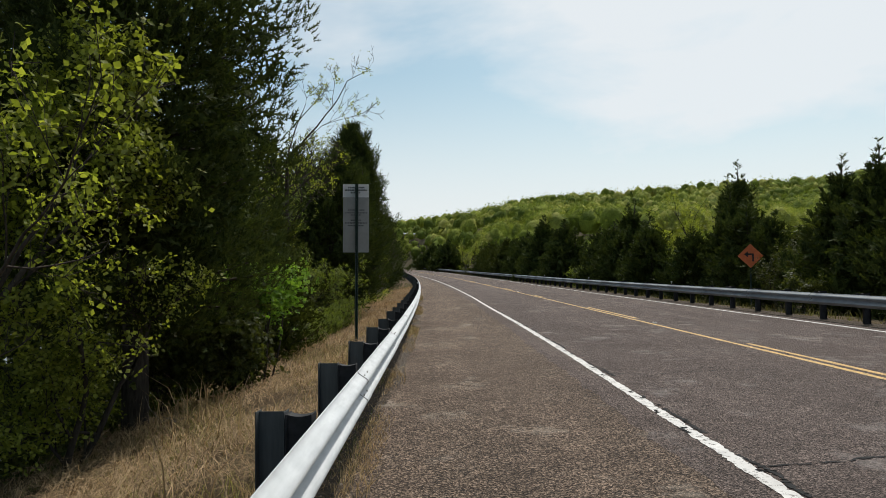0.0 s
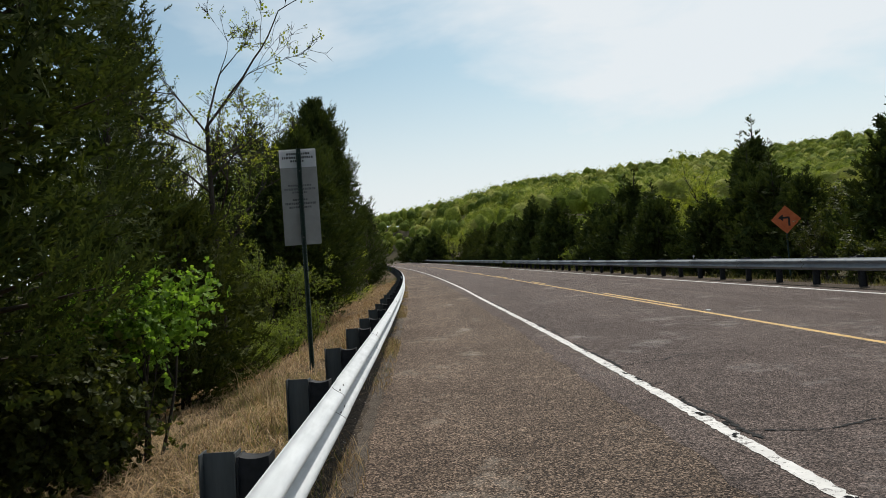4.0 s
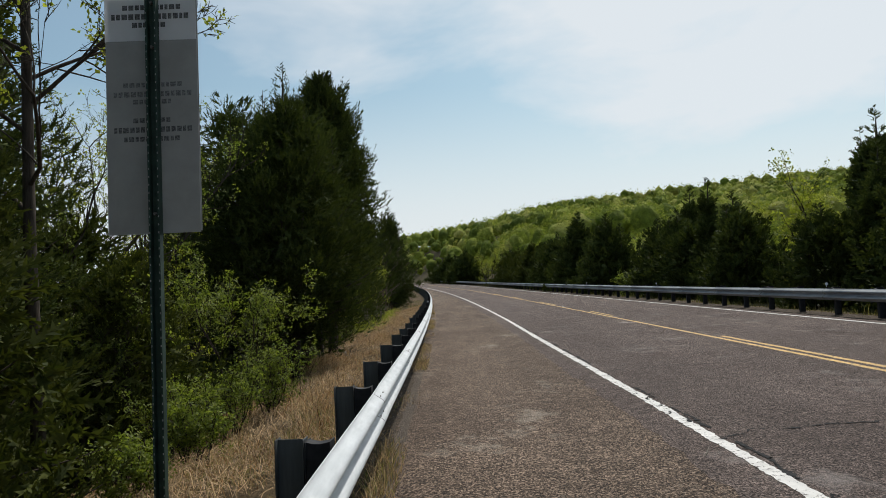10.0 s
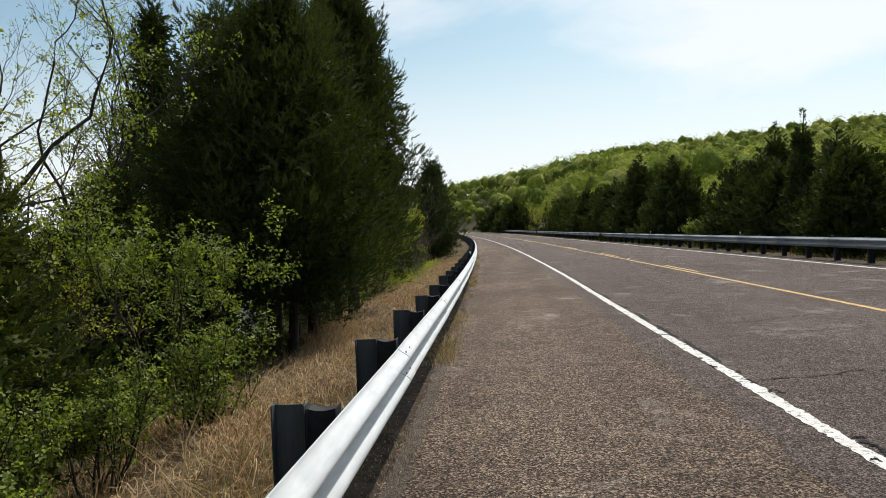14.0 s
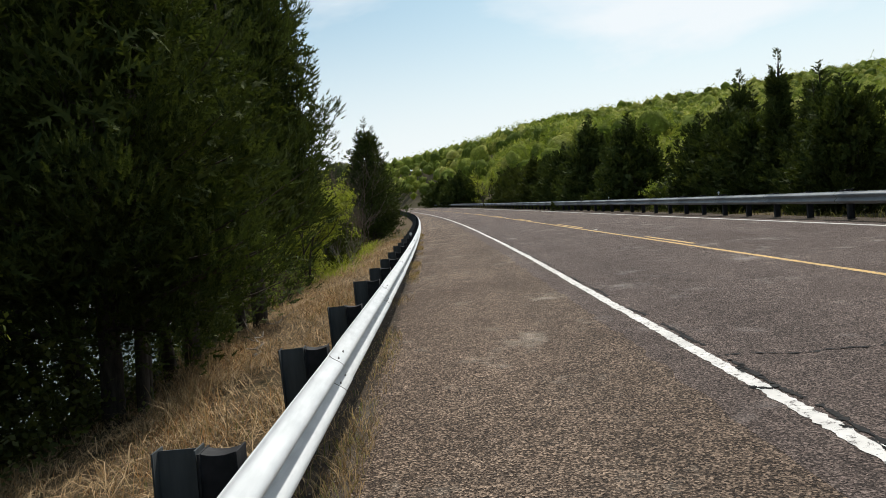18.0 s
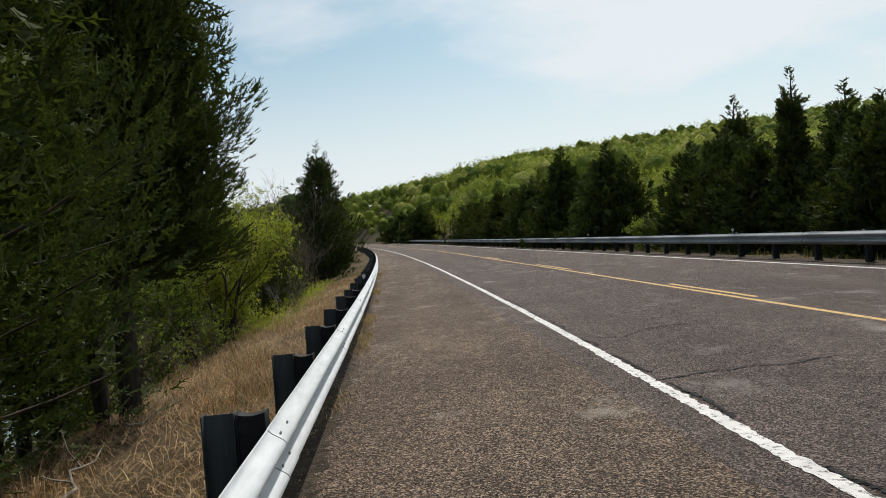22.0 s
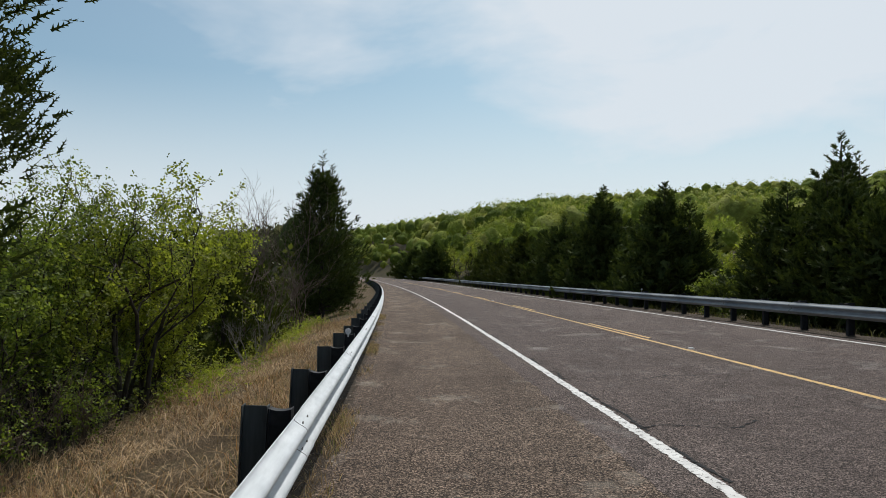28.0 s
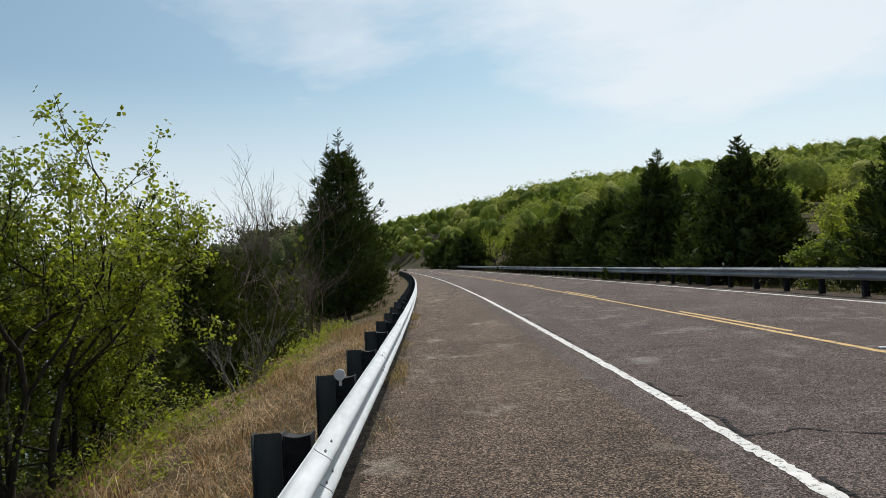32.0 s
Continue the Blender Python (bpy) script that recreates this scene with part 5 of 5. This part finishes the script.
def woods(name, spots, seed, label, mat=None):
    """Many crowns: each a lumpy heart, rough with clumps of leaves."""
    rng = R(seed)
    pos, way, siz = [], [], []
    hv, hf, k = [], [], 0
    for (x, y, z, r, h, n) in spots:
        a, b = rng.uniform(0, 2 * np.pi, n), np.arccos(rng.uniform(-0.3, 1, n))
        d = np.stack([np.cos(a) * np.sin(b), np.sin(a) * np.sin(b), np.cos(b)], 1)
        c = d * (0.69 + 0.09 * np.sin(d @ rng.normal(0, 5, (3, 3))).sum(1) + rng.normal(0, 0.07, n))[:, None] * np.array([r, r, r * 1.1]) + np.array([x, y, z + h])
        pos.append(c)
        way.append(d + rng.normal(0, 0.28, (n, 3)))
        siz.append(np.full(n, 0.24 * r ** 0.5) * rng.uniform(0.5, 1.2, n))
        ball_v, ball_f = HEARTS[0 if n < 40 else 1 if n < 100 else 2]
        lump = 0.92 + 0.1 * np.sin(ball_v @ rng.normal(0, 5.0, (3, 3))).sum(1) + rng.normal(0, 0.07, len(ball_v))
        hv.append(ball_v * lump[:, None] * np.array([r, r, r * 1.1]) + np.array([x, y, z + h]))
        hf.append(ball_f + k)
        k += len(ball_v)
    v, f = scatter(*CLUMP, np.concatenate(pos), np.concatenate(way), np.concatenate(siz), rng)
    v, f = np.concatenate([np.concatenate(hv), v]), np.concatenate([np.concatenate(hf), f + k])
    return tagged(new(name, smooth(mesh_np(name, v, f, mat or M_WOODS))), label, "woods", kind="stuff")


rng = R(77)
spots = []
for k in range(3600):
    far = 75 + 400 * rng.uniform() ** 0.6
    turn = radians(rng.uniform(-9, 40))
    x, y = far * math.sin(turn), far * math.cos(turn)
    d = max(0.0, y - BEND_FROM)
    off = x + BEND * d * d / 2
    if off < 19 + 6 * rng.uniform() or far > np.interp(math.degrees(turn), HILL_AZ, HILL_FAR) + 25:
        continue
    r = rng.uniform(2.0, 4.4) * (0.6 if far < 140 else 1.0)
    z = ground_h(y, off)
    spots.append((x, y, z, r, r * rng.uniform(0.7, 1.0) + (0.3 if far < 140 else 1.2), 150 if far < 125 else 80 if far < 190 else 44 if far < 260 else 22))
woods("woodland", spots, 78, "spring woods in many greens covering the hill")
spots = []
for k in range(260):
    s, o = rng.uniform(105, 270), -rng.uniform(8, 60)
    p = at(s, o)
    r = rng.uniform(2.4, 4.0)
    spots.append((p.x, p.y, ground_h(s, o), r, r * rng.uniform(0.9, 1.4) + 3.0, 60))
woods("bend_woods", spots, 81, "olive woods on the inside of the bend", M_DIM_WOODS)
spots = []
for k in range(420):
    s, o = rng.uniform(20, 700), -rng.uniform(165, 275)
    p = at(s, o)
    r = rng.uniform(4, 7)
    spots.append((p.x, p.y, ground_h(s, o), r, r, 16))
woods("far_shore_woods", spots, 79, "dark wooded far shore across the lake", M_DIM_WOODS)


# ---- grass and undergrowth ----
def blades(name, n, s0, s1, o0, o1, lo, hi, mat, label, seed, power=1.0, patch=None, lay=0.45, thick=1.0, level=False):
    rng = R(seed)
    ss = s0 + (s1 - s0) * rng.uniform(0, 1, n) ** 1.25
    oo = o1 + (o0 - o1) * rng.uniform(0, 1, n) ** power
    if patch is not None:
        keep = np.sin(ss * 1.7 + 2.1 * np.sin(oo * 2.3)) + np.sin(ss * 0.61 + oo * 3.1) + rng.uniform(-1, 1, n) > patch
        ss, oo = ss[keep], oo[keep]
    n = len(ss)
    x, y = at_fast(ss, oo)
    z = np.interp(ss, ALONG, [road_z(q) for q in ALONG]) if level else ground_fast(ss, oo)
    h = rng.uniform(lo, hi, n) * (0.75 + 0.35 * np.sin(ss * 0.9 + oo * 2.0)) * rng.uniform(0.6, 1.3, n)
    a = rng.uniform(0, 6.28, n)
    w = (0.0022 + 0.005 * h) * thick
    ca, sa = np.cos(a) * w, np.sin(a) * w
    lx, ly = rng.normal(0, lay, n) * h, rng.normal(0, lay, n) * h
    v = np.stack([np.stack([x - ca, y - sa, z - 0.01], 1), np.stack([x + ca, y + sa, z - 0.01], 1),
                  np.stack([x + lx * 0.35 - ca * 0.7, y + ly * 0.35 - sa * 0.7, z + h * 0.6], 1), np.stack([x + lx * 0.35 + ca * 0.7, y + ly * 0.35 + sa * 0.7, z + h * 0.6], 1),
                  np.stack([x + lx, y + ly, z + h * 0.92], 1)], 1).reshape(-1, 3)
    k = np.arange(n)[:, None] * 5
    f = np.concatenate([k + np.array([[0, 1, 3]]), k + np.array([[0, 3, 2]]), k + np.array([[2, 3, 4]])])
    return tagged(new(name, mesh_np(name, v, f, mat)), label, "grass", kind="stuff")


blades("dry_grass", 60000, -1, 60, -5.6, -0.98, 0.05, 0.26, M_DRY, "dry straw-coloured grass on the verge", 201, 1.15, -0.7, lay=0.9, thick=1.3)
blades("rusty_grass", 26000, 17, 60, -5.0, -1.0, 0.06, 0.3, M_RUST, "rust-tinged dead grass on the verge", 209, 1.0, -0.4, lay=0.9, thick=1.2)
blades("tall_dry_grass", 9000, -1, 72, -5.2, -1.3, 0.25, 0.6, M_DRY, "tall dry grass stalks by the trees", 205, 0.8, 0.3)
blades("green_grass", 30000, 12, 75, -5.0, -0.95, 0.04, 0.2, M_GREENGRASS, "green grass tufts among the dry verge grass", 202, 1.2, 0.2, lay=0.6)
blades("olive_grass", 40000, -2, 21, -4.6, -0.95, 0.04, 0.2, M_OLIVE, "yellowing olive grass on the verge", 208, 1.1, -0.6, lay=0.7)
blades("edge_grass", 15000, 0, 60, -1.0, -0.68, 0.02, 0.09, M_DRY, "thin dry grass at the pavement's edge", 203, 1.0, 0.2, lay=1.0, level=True)
blades("edge_green", 6000, -1, 60, -1.0, -0.66, 0.02, 0.12, M_GREENGRASS, "thin green grass at the pavement's edge", 206, 1.0, 0.6, level=True)
blades("rail_foot_grass", 16000, 3, 60, -0.74, -0.5, 0.03, 0.15, M_DRY, "dry grass creeping onto the pavement under the rail", 222, 0.7, 0.5, lay=0.8, level=True)
blades("rail_foot_green", 6000, 14, 60, -0.7, -0.52, 0.02, 0.12, M_OLIVE, "olive grass creeping onto the pavement under the rail", 223, 0.7, 1.0, lay=0.7, level=True)
blades("far_verge_grass", 7000, 12, 150, 10.9, 14.0, 0.08, 0.35, M_FARGRASS, "dry grass behind the far guardrail", 204, thick=3)


def straw(name, n, s0, s1, o0, o1, seed, label):
    """Long bent stalks lying over one another."""
    rng = R(seed)
    ss, oo = s0 + (s1 - s0) * rng.uniform(0, 1, n) ** 1.3, rng.uniform(o0, o1, n)
    keep = np.sin(ss * 1.1 + 1.7 * np.sin(oo * 1.9)) + np.sin(ss * 2.3 - oo * 2.2) + rng.uniform(-1.2, 1.2, n) > -0.7
    ss, oo = ss[keep], oo[keep]
    n = len(ss)
    x, y = at_fast(ss, oo)
    z = ground_fast(ss, oo) + rng.uniform(0.01, 0.11, n)
    a, L, turn = rng.uniform(0, 6.28, n), rng.uniform(0.12, 0.45, n), rng.normal(0, 0.7, n)
    arch, w = rng.uniform(0.0, 0.2, n), rng.uniform(0.0014, 0.0042, n)
    rows = []
    for q in (0.0, 0.33, 0.67, 1.0):
        b = a + turn * (q - 0.5)
        px, py = x + np.cos(b) * L * (q - 0.5), y + np.sin(b) * L * (q - 0.5)
        pz = z + arch * (1 - (2 * q - 1) ** 2) * L * 2
        wx, wy = -np.sin(b) * w * (1.05 - 0.6 * q), np.cos(b) * w * (1.05 - 0.6 * q)
        rows += [np.stack([px - wx, py - wy, pz], 1), np.stack([px + wx, py + wy, pz], 1)]
    v = np.stack(rows, 1).reshape(-1, 3)
    k = np.arange(n)[:, None] * 8
    f = np.concatenate([k + np.array([[j, j + 1, j + 3, j + 2]]) for j in (0, 2, 4)])
    return tagged(new(name, mesh_np(name, v, f, M_STRAW)), label, "grass", kind="stuff")


straw("fallen_straw", 52000, 5, 56, -4.6, -0.95, 207, "bleached fallen straw lying over the verge")


def undergrowth(name, n, s0, s1, o0, o1, lo, hi, mat, label, seed, size=0.09, m=60):
    rng = R(seed)
    pos, way, siz = [], [], []
    for k in range(n):
        s, o = rng.uniform(s0, s1), rng.uniform(o0, o1)
        p = at(s, o)
        z = ground_h(s, o)
        r, h = rng.uniform(0.35, 0.9), rng.uniform(lo, hi)
        c = rng.normal(0, 1, (m, 3)) * np.array([r * 0.5, r * 0.5, h * 0.3]) + np.array([p.x, p.y, z + h * 0.45])
        c[:, 2] = np.maximum(c[:, 2], z + 0.03)
        pos.append(c)
        way.append(rng.normal(0, 0.7, (m, 3)) + np.array([0, 0, 0.6]))
        siz.append(rng.uniform(0.6, 1.3, m) * size)
    v, f = scatter(*TUFT, np.concatenate(pos), np.concatenate(way), np.concatenate(siz), rng)
    return tagged(new(name, mesh_np(name, v, f, mat)), label, "undergrowth", kind="stuff")


# all but edge_weeds take the dark leaf colour that carries the shade
undergrowth("undergrowth", 190, -2, 28, -9.5, -4.3, 0.5, 1.9, M_UNDER, "dense undergrowth beneath the trees, shade put into its dark leaves", 211, 0.09, 42)
undergrowth("scrub", 76, 46, 66, -9.5, -4.6, 0.4, 1.6, M_UNDER, "scrub among the saplings, shade put into its dark leaves", 219, 0.08, 42)
undergrowth("shade_brush", 100, 24, 39, -8.0, -4.2, 0.3, 1.2, M_UNDER, "low brush, dark in colour for the shade of the cedars", 217, 0.07, 40)
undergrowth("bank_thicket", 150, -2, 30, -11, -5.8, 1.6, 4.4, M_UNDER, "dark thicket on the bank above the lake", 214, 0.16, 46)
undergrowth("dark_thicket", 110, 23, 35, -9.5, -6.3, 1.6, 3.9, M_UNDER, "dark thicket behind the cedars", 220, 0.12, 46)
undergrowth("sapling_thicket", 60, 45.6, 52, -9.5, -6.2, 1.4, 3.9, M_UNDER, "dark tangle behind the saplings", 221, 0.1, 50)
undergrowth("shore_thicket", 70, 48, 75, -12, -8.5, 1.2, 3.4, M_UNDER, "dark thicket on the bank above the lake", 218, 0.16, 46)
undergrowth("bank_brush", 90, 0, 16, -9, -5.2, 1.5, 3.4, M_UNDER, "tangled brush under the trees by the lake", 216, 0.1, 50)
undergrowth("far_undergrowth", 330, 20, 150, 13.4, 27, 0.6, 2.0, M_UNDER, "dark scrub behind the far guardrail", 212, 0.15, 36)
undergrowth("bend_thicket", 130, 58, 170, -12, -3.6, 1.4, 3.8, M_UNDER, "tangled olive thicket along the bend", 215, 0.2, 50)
undergrowth("edge_weeds", 90, 43, 62, -4.5, -3.0, 0.15, 0.65, M_OAK, "low yellow-green weeds along the foot of the trees", 213, 0.05, 34)
